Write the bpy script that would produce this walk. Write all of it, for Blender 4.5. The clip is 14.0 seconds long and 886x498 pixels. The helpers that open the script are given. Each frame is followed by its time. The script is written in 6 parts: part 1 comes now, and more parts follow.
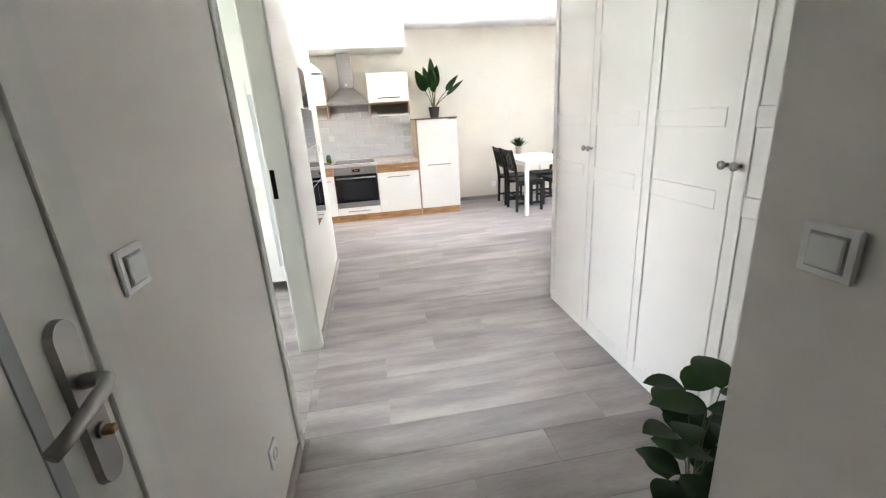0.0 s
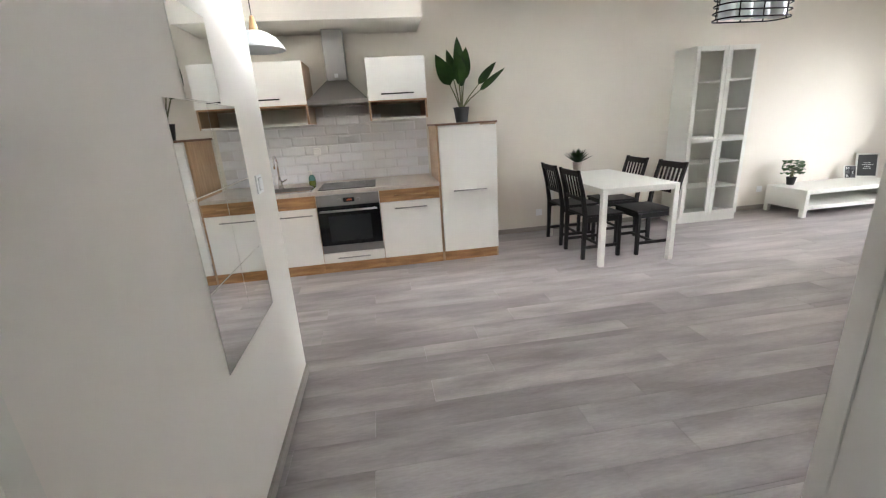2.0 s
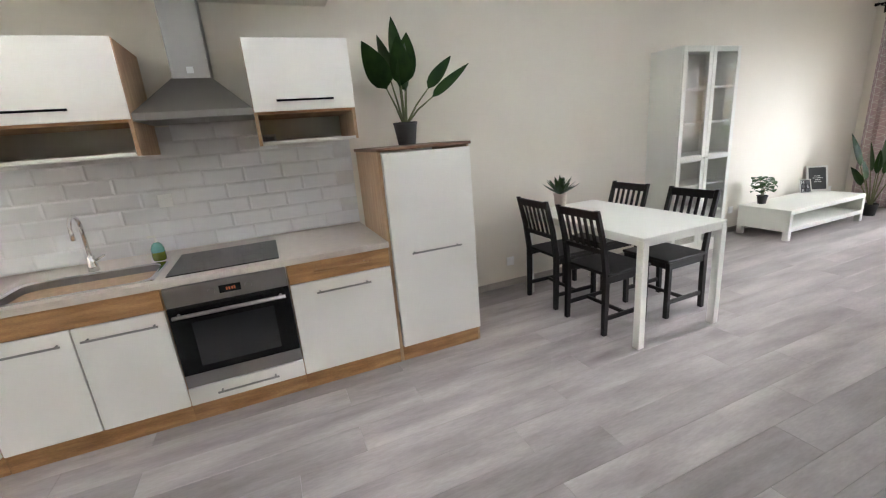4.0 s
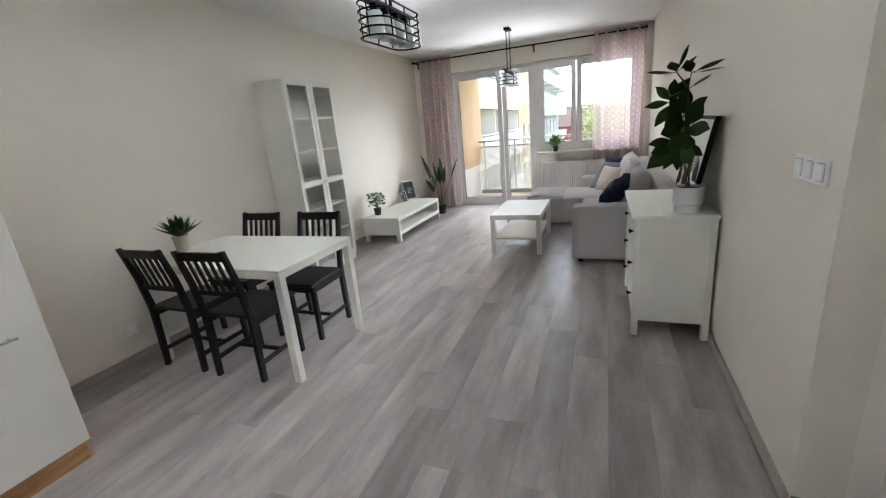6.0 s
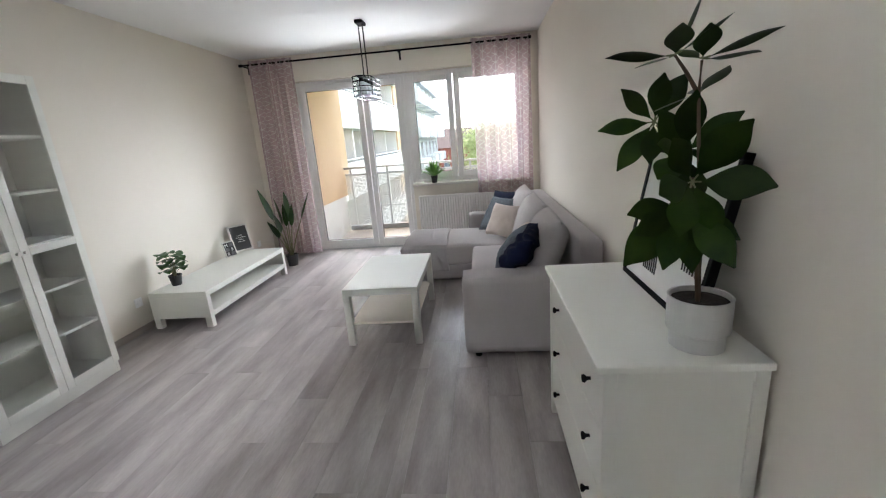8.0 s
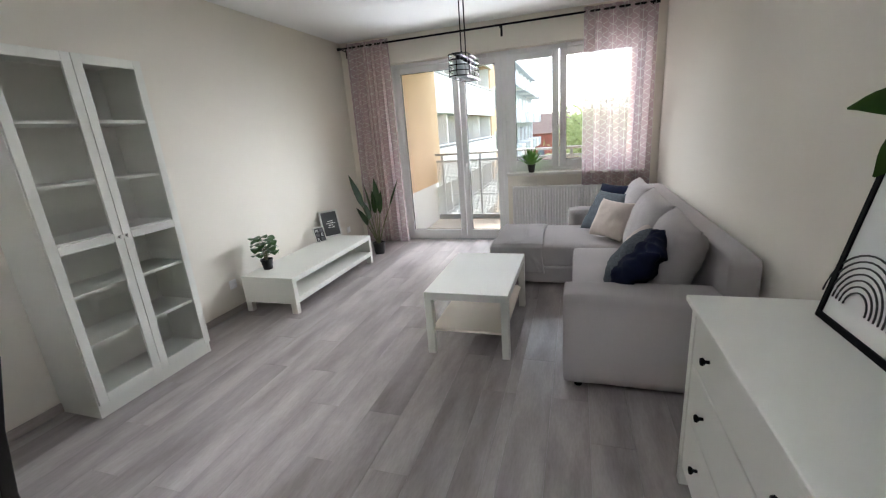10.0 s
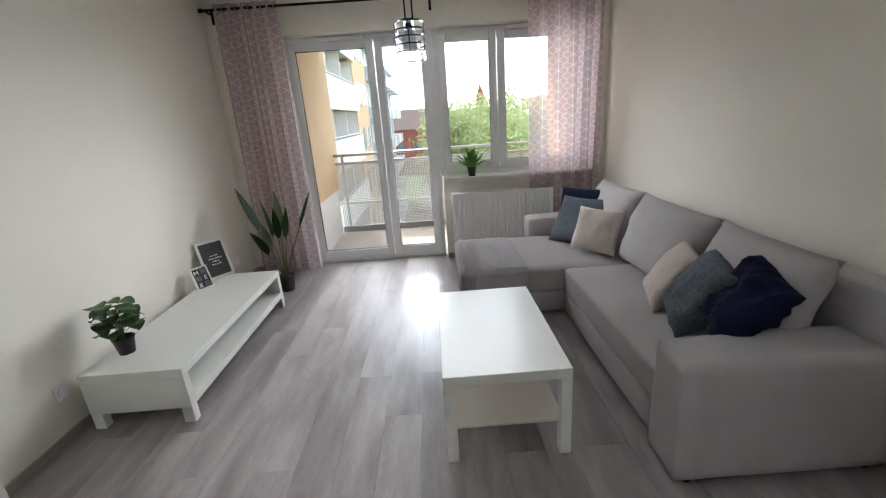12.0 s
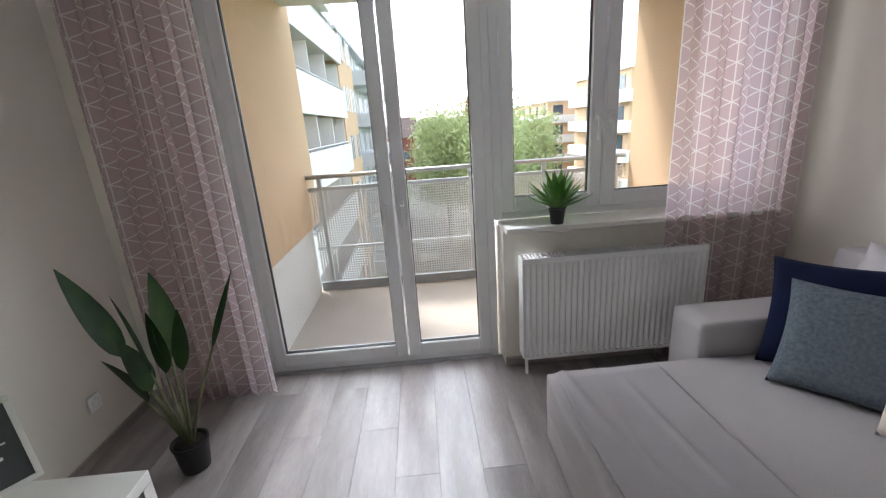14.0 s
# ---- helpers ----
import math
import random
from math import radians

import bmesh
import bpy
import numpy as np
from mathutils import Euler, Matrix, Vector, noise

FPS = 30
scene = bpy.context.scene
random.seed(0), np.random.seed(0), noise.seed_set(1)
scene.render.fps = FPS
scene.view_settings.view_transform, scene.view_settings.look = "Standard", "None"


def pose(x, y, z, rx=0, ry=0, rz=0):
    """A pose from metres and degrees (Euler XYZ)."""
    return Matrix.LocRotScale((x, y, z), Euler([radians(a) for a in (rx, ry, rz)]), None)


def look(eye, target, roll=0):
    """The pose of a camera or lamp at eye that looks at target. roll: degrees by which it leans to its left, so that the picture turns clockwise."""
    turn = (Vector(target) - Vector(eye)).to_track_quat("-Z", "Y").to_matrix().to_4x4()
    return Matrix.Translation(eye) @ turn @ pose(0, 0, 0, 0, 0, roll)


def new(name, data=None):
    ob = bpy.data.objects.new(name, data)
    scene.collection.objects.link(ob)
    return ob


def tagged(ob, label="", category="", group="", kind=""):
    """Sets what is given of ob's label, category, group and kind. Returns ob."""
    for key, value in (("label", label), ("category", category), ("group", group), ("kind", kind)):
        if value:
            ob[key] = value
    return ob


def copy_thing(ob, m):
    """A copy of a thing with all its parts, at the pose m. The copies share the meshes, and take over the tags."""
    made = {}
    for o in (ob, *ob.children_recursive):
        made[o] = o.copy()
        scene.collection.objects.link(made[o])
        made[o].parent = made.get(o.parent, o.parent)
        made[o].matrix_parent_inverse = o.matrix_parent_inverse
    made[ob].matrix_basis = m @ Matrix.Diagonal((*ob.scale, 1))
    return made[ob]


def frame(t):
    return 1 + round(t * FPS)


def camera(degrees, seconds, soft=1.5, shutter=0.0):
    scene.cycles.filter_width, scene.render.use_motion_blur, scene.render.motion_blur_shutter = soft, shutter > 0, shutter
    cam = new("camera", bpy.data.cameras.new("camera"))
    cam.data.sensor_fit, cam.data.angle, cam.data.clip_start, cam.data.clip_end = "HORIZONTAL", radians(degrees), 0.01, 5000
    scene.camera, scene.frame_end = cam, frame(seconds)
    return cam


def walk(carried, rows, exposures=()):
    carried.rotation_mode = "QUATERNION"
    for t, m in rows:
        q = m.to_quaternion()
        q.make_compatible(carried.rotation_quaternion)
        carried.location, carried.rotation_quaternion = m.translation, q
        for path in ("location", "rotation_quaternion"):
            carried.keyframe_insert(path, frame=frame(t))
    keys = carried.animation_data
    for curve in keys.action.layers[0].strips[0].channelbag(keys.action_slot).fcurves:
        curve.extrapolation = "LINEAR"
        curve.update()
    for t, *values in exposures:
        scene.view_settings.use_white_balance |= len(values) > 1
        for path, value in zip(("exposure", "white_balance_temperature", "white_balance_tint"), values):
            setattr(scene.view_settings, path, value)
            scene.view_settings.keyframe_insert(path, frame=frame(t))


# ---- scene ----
cam = camera(93.9, 14.0, 1.2)
PATH = [
    (0, (0.326, 0.431, 1.396), (0.622, 2.313, 0.786), -3.6),
    (0.5, (0.339, 0.897, 1.396), (0.572, 2.783, 0.772), -3.5),
    (1, (0.386, 1.386, 1.397), (0.579, 3.281, 0.785), -3.4),
    (1.5, (0.429, 1.88, 1.406), (0.643, 3.774, 0.799), -3.5),
    (2, (0.432, 2.404, 1.404), (0.692, 4.298, 0.816), -3.6),
    (2.2, (0.45, 2.631, 1.423), (0.727, 4.526, 0.847), -3.7),
    (4.3, (0.355, 4.131, 1.438), (1.268, 5.834, 0.923), -5.2),
    (4.5, (0.347, 4.12, 1.44), (1.403, 5.737, 0.92), -5.4),
    (5, (0.369, 4.121, 1.438), (1.775, 5.435, 0.895), -5.4),
    (5.5, (0.408, 4.102, 1.433), (2.058, 5.084, 0.875), -5.7),
    (6, (0.63, 4.092, 1.441), (2.411, 4.811, 0.883), -5.4),
    (6.5, (1.002, 4.077, 1.448), (2.854, 4.607, 0.911), -5.0),
    (7, (1.431, 4.156, 1.459), (3.321, 4.555, 0.939), -4.8),
    (7.5, (1.94, 4.174, 1.466), (3.855, 4.443, 0.956), -4.6),
    (8, (2.304, 4.224, 1.467), (4.227, 4.424, 0.953), -4.5),
    (8.5, (2.555, 4.198, 1.476), (4.464, 4.477, 0.951), -4.4),
    (9, (2.653, 4.206, 1.463), (4.51, 4.72, 0.93), -4.6),
    (9.2, (2.651, 4.219, 1.473), (4.471, 4.848, 0.932), -4.4),
    (11.3, (3.156, 4.804, 1.457), (5.038, 5.105, 0.851), -4.2),
    (11.5, (3.289, 4.928, 1.469), (5.186, 5.113, 0.864), -3.9),
    (12, (3.568, 5.258, 1.51), (5.473, 5.237, 0.903), -4.1),
    (12.5, (4.042, 5.402, 1.496), (5.951, 5.288, 0.912), -3.8),
    (13, (4.525, 5.529, 1.492), (6.439, 5.398, 0.924), -3.6),
    (13.5, (5.096, 5.575, 1.47), (7.014, 5.464, 0.915), -3.5),
    (14, (5.712, 5.586, 1.469), (7.626, 5.509, 0.895), -4.0),
]
EXPOSURES = [(0, 5.1, 6450, 14), (0.5, 4.75, 6450, 14), (1.0, 4.42, 6500, 15), (1.5, 4.15, 7000, 19), (2, 4.02, 6600, 15), (4.5, 3.8, 6450, 14), (5.5, 3.42, 6400, 13), (6.5, 3.42, 6400, 14), (7.5, 3.4, 6350, 14), (9, 3.35, 6350, 14), (11.5, 3.1, 6350, 13), (12.5, 2.87, 6350, 14), (14, 2.78, 6250, 15)]
walk(cam, [(t, look(eye, target, roll)) for t, eye, target, roll in PATH], EXPOSURES)

# ---- light ----
world = bpy.data.worlds.new("sky")
scene.world = world
world.use_nodes = True
wn = world.node_tree
sky = wn.nodes.new("ShaderNodeTexSky")
sky.sky_type, sky.sun_disc = "NISHITA", False
SUN_EL, SUN_AZ = radians(56), radians(40)      # azimuth measured from +x towards +y
sky.sun_elevation, sky.sun_rotation = SUN_EL, radians(90) - SUN_AZ
sky.air_density, sky.dust_density, sky.ozone_density = 1.0, 1.0, 1.0
haze = wn.nodes.new("ShaderNodeHueSaturation")      # hazy bright sky, little blue
haze.inputs["Saturation"].default_value = 0.35
wn.links.new(sky.outputs[0], haze.inputs["Color"])
wn.links.new(haze.outputs[0], wn.nodes["Background"].inputs[0])
wn.nodes["Background"].inputs[1].default_value = 0.13
sun_data = bpy.data.lights.new("sun", "SUN")
sun_data.energy, sun_data.angle, sun_data.color = 1.0, radians(10.0), (1.0, 0.95, 0.87)
sun = new("sun", sun_data)
sun_dir = Vector((math.cos(SUN_EL) * math.cos(SUN_AZ), math.cos(SUN_EL) * math.sin(SUN_AZ), math.sin(SUN_EL)))
sun.matrix_world = look(sun_dir * 50, (0, 0, 0))


def window_light(name, eye, target, sx, sy, power):
    data = bpy.data.lights.new(name, "AREA")
    data.shape, data.size, data.size_y, data.energy, data.color = "RECTANGLE", sx, sy, power, (0.90, 0.96, 1.0)
    ob = new(name, data)
    ob.matrix_world = look(eye, target)
    return ob


window_light("bedroom_window_light", (-3.62, 3.2, 1.5), (0, 3.2, 1.2), 1.6, 1.4, 1.7)
# stand-ins for the sky's light in the balcony door and the window: the upper sky, and the light thrown up from outside
LIGHTS = [
    window_light("balcony_door_sky", (8.05, 5.83, 0.75), (7.05, 5.88, 0.585), 1.15, 1.15, 1.45),
    window_light("window_sky", (8.05, 4.80, 1.17), (7.05, 4.92, 1.02), 0.6, 0.42, 0.5),
    window_light("window_bounce", (8.05, 5.38, 1.80), (7.05, 5.38, 1.915), 1.8, 0.45, 7.0),
    window_light("balcony_door_low", (8.05, 5.83, 0.80), (7.58, 5.88, -0.08), 1.15, 1.15, 0.95),
    window_light("window_up", (8.05, 5.38, 1.80), (7.05, 5.45, 2.52), 1.8, 0.45, 0.8),
    window_light("window_side_south", (8.04, 5.35, 1.35), (7.40, 4.58, 0.90), 0.9, 1.5, 0.78),
    window_light("window_side_north", (8.04, 5.35, 1.35), (7.25, 6.02, 1.12), 0.9, 1.5, 1.15),
    window_light("window_curtain_sky", (8.06, 3.90, 1.62), (7.06, 3.90, 1.62), 0.48, 1.25, 0.36),
]
for lamp, spread in zip(LIGHTS, (20, 18, 16, 64, 68, 62, 58, 170)):
    lamp.data.spread = radians(spread)


# ---- materials ----
def mat(name, base, rough=0.5, metal=0.0, vary=0.06, scale=3.0, grain=0.0, grain_scale=250.0, bump=0.0, bump_scale=60.0,
        stretch=(1, 1, 1), second=None, spec=0.5, coat=0.0, rough_vary=0.06, per_object=0.0):
    m = bpy.data.materials.new(name)
    m.use_nodes = True
    nt = m.node_tree
    b = nt.nodes["Principled BSDF"]
    tc = nt.nodes.new("ShaderNodeTexCoord")
    mp = nt.nodes.new("ShaderNodeMapping")
    mp.inputs["Scale"].default_value = stretch
    nt.links.new(tc.outputs["Object"], mp.inputs[0])
    src = mp.outputs[0]
    if per_object:
        oi = nt.nodes.new("ShaderNodeObjectInfo")
        mul = nt.nodes.new("ShaderNodeMath")
        mul.operation = "MULTIPLY"
        mul.inputs[1].default_value = 37.0
        nt.links.new(oi.outputs["Random"], mul.inputs[0])
        add = nt.nodes.new("ShaderNodeVectorMath")
        add.operation = "ADD"
        nt.links.new(src, add.inputs[0])
        nt.links.new(mul.outputs[0], add.inputs[1])
        src = add.outputs[0]
    n1 = nt.nodes.new("ShaderNodeTexNoise")
    n1.inputs["Scale"].default_value, n1.inputs["Detail"].default_value = scale, 5.0
    n2 = nt.nodes.new("ShaderNodeTexNoise")
    n2.inputs["Scale"].default_value, n2.inputs["Detail"].default_value = grain_scale, 3.0
    nt.links.new(src, n1.inputs["Vector"])
    nt.links.new(src, n2.inputs["Vector"])
    dark = second or tuple(c * (1 - 2 * vary) for c in base)
    mix = nt.nodes.new("ShaderNodeMix")
    mix.data_type = "RGBA"
    ramp = nt.nodes.new("ShaderNodeMapRange")
    ramp.inputs["From Min"].default_value, ramp.inputs["From Max"].default_value = 0.32, 0.68
    nt.links.new(n1.outputs["Fac"], ramp.inputs["Value"])
    nt.links.new(ramp.outputs[0], mix.inputs["Factor"])
    mix.inputs["A"].default_value = (*dark, 1)
    mix.inputs["B"].default_value = (*base, 1)
    col = mix.outputs["Result"]
    val = None
    if grain:
        g = nt.nodes.new("ShaderNodeMapRange")
        g.inputs["From Min"].default_value, g.inputs["From Max"].default_value = 0.3, 0.7
        g.inputs["To Min"].default_value, g.inputs["To Max"].default_value = 1 - grain, 1 + grain
        nt.links.new(n2.outputs["Fac"], g.inputs["Value"])
        val = g.outputs[0]
    if per_object:
        g2 = nt.nodes.new("ShaderNodeMapRange")
        g2.inputs["To Min"].default_value, g2.inputs["To Max"].default_value = 1 - per_object, 1 + per_object
        nt.links.new(oi.outputs["Random"], g2.inputs["Value"])
        if val:
            mm = nt.nodes.new("ShaderNodeMath")
            mm.operation = "MULTIPLY"
            nt.links.new(val, mm.inputs[0])
            nt.links.new(g2.outputs[0], mm.inputs[1])
            val = mm.outputs[0]
        else:
            val = g2.outputs[0]
    if val:
        sc = nt.nodes.new("ShaderNodeVectorMath")
        sc.operation = "SCALE"
        nt.links.new(col, sc.inputs[0])
        nt.links.new(val, sc.inputs["Scale"])
        col = sc.outputs[0]
    nt.links.new(col, b.inputs["Base Color"])
    rr = nt.nodes.new("ShaderNodeMapRange")
    rr.inputs["To Min"].default_value, rr.inputs["To Max"].default_value = max(0.02, rough - rough_vary), min(1, rough + rough_vary)
    nt.links.new(n1.outputs["Fac"], rr.inputs["Value"])
    nt.links.new(rr.outputs[0], b.inputs["Roughness"])
    b.inputs["Metallic"].default_value = metal
    b.inputs["Specular IOR Level"].default_value = spec
    b.inputs["Coat Weight"].default_value = coat
    if bump:
        n3 = nt.nodes.new("ShaderNodeTexNoise")
        n3.inputs["Scale"].default_value, n3.inputs["Detail"].default_value = bump_scale, 4.0
        nt.links.new(src, n3.inputs["Vector"])
        bp = nt.nodes.new("ShaderNodeBump")
        bp.inputs["Strength"].default_value, bp.inputs["Distance"].default_value = bump, 0.004
        nt.links.new(n3.outputs["Fac"], bp.inputs["Height"])
        nt.links.new(bp.outputs[0], b.inputs["Normal"])
    return m


def glass(name, tint=(1, 1, 1), gloss=0.04, rough=0.0, graze=0.6):
    m = bpy.data.materials.new(name)
    m.use_nodes = True
    nt = m.node_tree
    nt.nodes.remove(nt.nodes["Principled BSDF"])
    out = nt.nodes["Material Output"]
    tr = nt.nodes.new("ShaderNodeBsdfTransparent")
    tr.inputs[0].default_value = (*tint, 1)
    gl = nt.nodes.new("ShaderNodeBsdfGlossy")
    gl.inputs["Roughness"].default_value = rough
    fr = nt.nodes.new("ShaderNodeLayerWeight")
    fr.inputs[0].default_value = 0.5
    power = nt.nodes.new("ShaderNodeMath")
    power.operation = "POWER"
    power.inputs[1].default_value = 5.0
    nt.links.new(fr.outputs["Facing"], power.inputs[0])
    mx = nt.nodes.new("ShaderNodeMixShader")
    mul = nt.nodes.new("ShaderNodeMath")
    mul.operation = "MULTIPLY_ADD"
    mul.inputs[1].default_value, mul.inputs[2].default_value = graze, gloss
    nt.links.new(power.outputs[0], mul.inputs[0])
    nt.links.new(mul.outputs[0], mx.inputs[0])
    nt.links.new(tr.outputs[0], mx.inputs[1])
    nt.links.new(gl.outputs[0], mx.inputs[2])
    nt.links.new(mx.outputs[0], out.inputs[0])
    return m


M_wall = mat("cream_wall_paint", (0.757, 0.711, 0.628), 0.75, vary=0.015, scale=1.3, bump=0.06, bump_scale=220)
M_hall = mat("off_white_wall_paint", (0.81, 0.775, 0.72), 0.75, vary=0.015, scale=1.3, bump=0.06, bump_scale=220)
M_bed = mat("white_bedroom_paint", (0.80, 0.79, 0.745), 0.8, vary=0.015, scale=1.3, bump=0.05, bump_scale=220)
M_ceil = mat("white_ceiling_paint", (0.82, 0.82, 0.81), 0.85, vary=0.012, scale=1.0, bump=0.05, bump_scale=150)
M_skirt = mat("grey_wood_skirting", (0.36, 0.315, 0.28), 0.5, vary=0.09, scale=4, stretch=(1, 1, 14), grain=0.06, grain_scale=90)
M_white = mat("white_lacquer", (0.76, 0.757, 0.70), 0.45, vary=0.015, scale=2, spec=0.3, bump=0.015, bump_scale=120)
M_ward = mat("white_painted_wardrobe", (0.77, 0.74, 0.69), 0.42, vary=0.015, scale=2, bump=0.03, bump_scale=180)
M_kwhite = mat("gloss_white_front", (0.82, 0.80, 0.755), 0.3, vary=0.003, scale=1.5, coat=0.1, rough_vary=0.01)
M_pvc = mat("white_window_plastic", (0.80, 0.80, 0.80), 0.32, vary=0.015, scale=3)
M_gasket = mat("black_rubber_gasket", (0.03, 0.03, 0.03), 0.7)
M_oak = mat("golden_oak_laminate", (0.47, 0.255, 0.105), 0.5, second=(0.27, 0.13, 0.05), scale=3.2, stretch=(1.2, 9, 9), grain=0.18, grain_scale=60, bump=0.08, bump_scale=70)
M_oakv = mat("golden_oak_laminate_upright", (0.50, 0.335, 0.20), 0.5, second=(0.37, 0.225, 0.125), scale=3.2, stretch=(9, 9, 1.2), grain=0.18, grain_scale=60, bump=0.08, bump_scale=70)
M_black = mat("black_brown_stained_wood", (0.011, 0.0085, 0.0075), 0.45, spec=0.25, vary=0.2, scale=5, stretch=(6, 6, 1), grain=0.25, grain_scale=90, bump=0.05, bump_scale=80)
M_blackm = mat("black_powder_coat", (0.010, 0.010, 0.011), 0.5, vary=0.1, bump=0.03, bump_scale=300, spec=0.03)
M_steel = mat("brushed_steel", (0.31, 0.30, 0.29), 0.38, 1.0, vary=0.03, scale=3, grain=0.02, grain_scale=200)
M_chrome = mat("polished_chrome", (0.75, 0.75, 0.75), 0.12, 1.0, vary=0.03)
M_nickel = mat("satin_nickel", (0.36, 0.35, 0.335), 0.36, 1.0, vary=0.05)
M_ovenglass = mat("black_oven_glass", (0.006, 0.006, 0.007), 0.08, vary=0.1, spec=0.3, rough_vary=0.02)
M_worktop = mat("beige_grey_laminate_worktop", (0.54, 0.48, 0.43), 0.4, vary=0.05, scale=18, grain=0.07, grain_scale=300)
M_tile = mat("glossy_white_bevelled_tile", (0.80, 0.80, 0.81), 0.2, vary=0.01, scale=6, per_object=0.01, coat=0.2)
M_grout = mat("light_grey_grout", (0.70, 0.69, 0.68), 0.9, vary=0.04, scale=20)
M_plank = mat("grey_beige_oak_laminate_plank", (0.385, 0.345, 0.334), 0.31, spec=0.5, second=(0.215, 0.188, 0.180), scale=1.5, stretch=(1.1, 5.0, 3),
              grain=0.07, grain_scale=22, bump=0.04, bump_scale=45, per_object=0.13, rough_vary=0.05)
M_under = mat("dark_joint_underlay", (0.17, 0.148, 0.135), 0.8)
M_fabric = mat("grey_woven_upholstery", (0.46, 0.43, 0.425), 0.92, vary=0.05, scale=2.2, grain=0.10, grain_scale=420, bump=0.25, bump_scale=520, spec=0.15)
M_throw = mat("grey_fleece_throw", (0.43, 0.405, 0.41), 0.95, vary=0.04, scale=5, bump=0.35, bump_scale=260, spec=0.1)
M_navy = mat("navy_velvet", (0.008, 0.013, 0.040), 0.8, vary=0.2, scale=7, bump=0.2, bump_scale=200, spec=0.1)
M_slate = mat("slate_blue_patterned_fabric", (0.125, 0.145, 0.165), 0.85, second=(0.07, 0.085, 0.10), scale=80, bump=0.25, bump_scale=320, spec=0.2)
M_beige = mat("pale_beige_fabric", (0.60, 0.52, 0.465), 0.85, vary=0.05, scale=5, bump=0.2, bump_scale=300, spec=0.2)
M_leaf = mat("dark_green_leaf", (0.024, 0.058, 0.012), 0.42, spec=0.12, second=(0.011, 0.031, 0.008), scale=9, stretch=(1, 1, 1), per_object=0.1)
M_leafb = mat("olive_green_leaf", (0.020, 0.044, 0.004), 0.40, spec=0.12, second=(0.009, 0.026, 0.003), scale=14, per_object=0.3)
M_leafl = mat("bright_green_leaf", (0.13, 0.30, 0.05), 0.45, second=(0.06, 0.18, 0.03), scale=12)
M_stem = mat("green_brown_stem", (0.17, 0.19, 0.085), 0.6, second=(0.10, 0.10, 0.05), scale=14)
M_bark = mat("thin_brown_stem", (0.10, 0.065, 0.04), 0.8, vary=0.15, scale=30, bump=0.3, bump_scale=150)
M_soil = mat("dark_potting_soil", (0.03, 0.02, 0.015), 0.95, vary=0.3, scale=60, bump=0.6, bump_scale=200)
M_potblack = mat("black_plastic_pot", (0.018, 0.018, 0.018), 0.5, vary=0.1)
M_potgrey = mat("charcoal_pot", (0.045, 0.043, 0.045), 0.6, vary=0.1, scale=12)
M_potlight = mat("light_grey_ceramic_pot", (0.55, 0.545, 0.53), 0.5, vary=0.02, scale=8)
M_potbeige = mat("beige_ceramic_pot", (0.52, 0.44, 0.37), 0.5, vary=0.04, scale=8)
M_plastic = mat("white_switch_plastic", (0.86, 0.86, 0.85), 0.35, vary=0.01)
M_rad = mat("white_radiator_enamel", (0.80, 0.795, 0.78), 0.35, vary=0.015)
M_sill = mat("white_stone_sill", (0.72, 0.69, 0.65), 0.3, vary=0.04, scale=12)
M_paper = mat("white_paper", (0.80, 0.80, 0.78), 0.7, vary=0.01)
M_chalk = mat("dark_grey_print", (0.06, 0.065, 0.065), 0.6, vary=0.1, scale=6)
M_greyprint = mat("blurred_grey_print", (0.16, 0.16, 0.165), 0.6, second=(0.07, 0.07, 0.075), scale=40)
M_ink = mat("black_print", (0.025, 0.025, 0.027), 0.6)
M_opal = mat("white_opal_glass", (0.60, 0.65, 0.65), 0.25, vary=0.01, coat=0.3)
M_lightwood = mat("light_beech_wood", (0.50, 0.30, 0.14), 0.5, vary=0.1, scale=12, stretch=(6, 6, 1))
M_soapglass = mat("blue_green_glass", (0.10, 0.26, 0.20), 0.1, vary=0.1, coat=0.4)
M_soap = mat("yellow_green_soap", (0.13, 0.17, 0.02), 0.15, vary=0.1, coat=0.4)
M_red = mat("amber_display", (0.6, 0.12, 0.03), 0.4)
M_peach = mat("peach_render", (0.66, 0.46, 0.29), 0.9, vary=0.03, scale=2, bump=0.2, bump_scale=160)
M_render = mat("white_render", (0.78, 0.77, 0.75), 0.9, vary=0.03, scale=2, bump=0.2, bump_scale=160)
M_greyren = mat("pale_grey_panel", (0.50, 0.53, 0.55), 0.7, vary=0.05, scale=1)
M_orange = mat("ochre_wood_panel", (0.50, 0.27, 0.10), 0.7, vary=0.1, scale=3)
M_balfloor = mat("beige_balcony_tile", (0.52, 0.46, 0.40), 0.7, vary=0.05, scale=5, grain=0.05, grain_scale=120)
M_galv = mat("galvanised_steel", (0.55, 0.56, 0.57), 0.45, 0.85, vary=0.05, scale=15)
M_strip = mat("blue_grey_strip", (0.42, 0.44, 0.45), 0.5, vary=0.04)
# grey standing in for the shade round the switch rockers
M_gapshade = mat("painted_switch_gap_shade", (0.48, 0.48, 0.47), 0.7)
M_ring = mat("dark_grey_hob_print", (0.03, 0.03, 0.032), 0.3)
M_oakdark = mat("red_brown_oak_edge", (0.20, 0.105, 0.06), 0.5, vary=0.12, scale=4, stretch=(1.2, 9, 9), grain=0.12, grain_scale=60)
# cream that carries the warm bounced light below the tabletop
M_shelfwarm = mat("white_board_tinted_by_bounce", (0.74, 0.67, 0.57), 0.5, vary=0.02, scale=3)
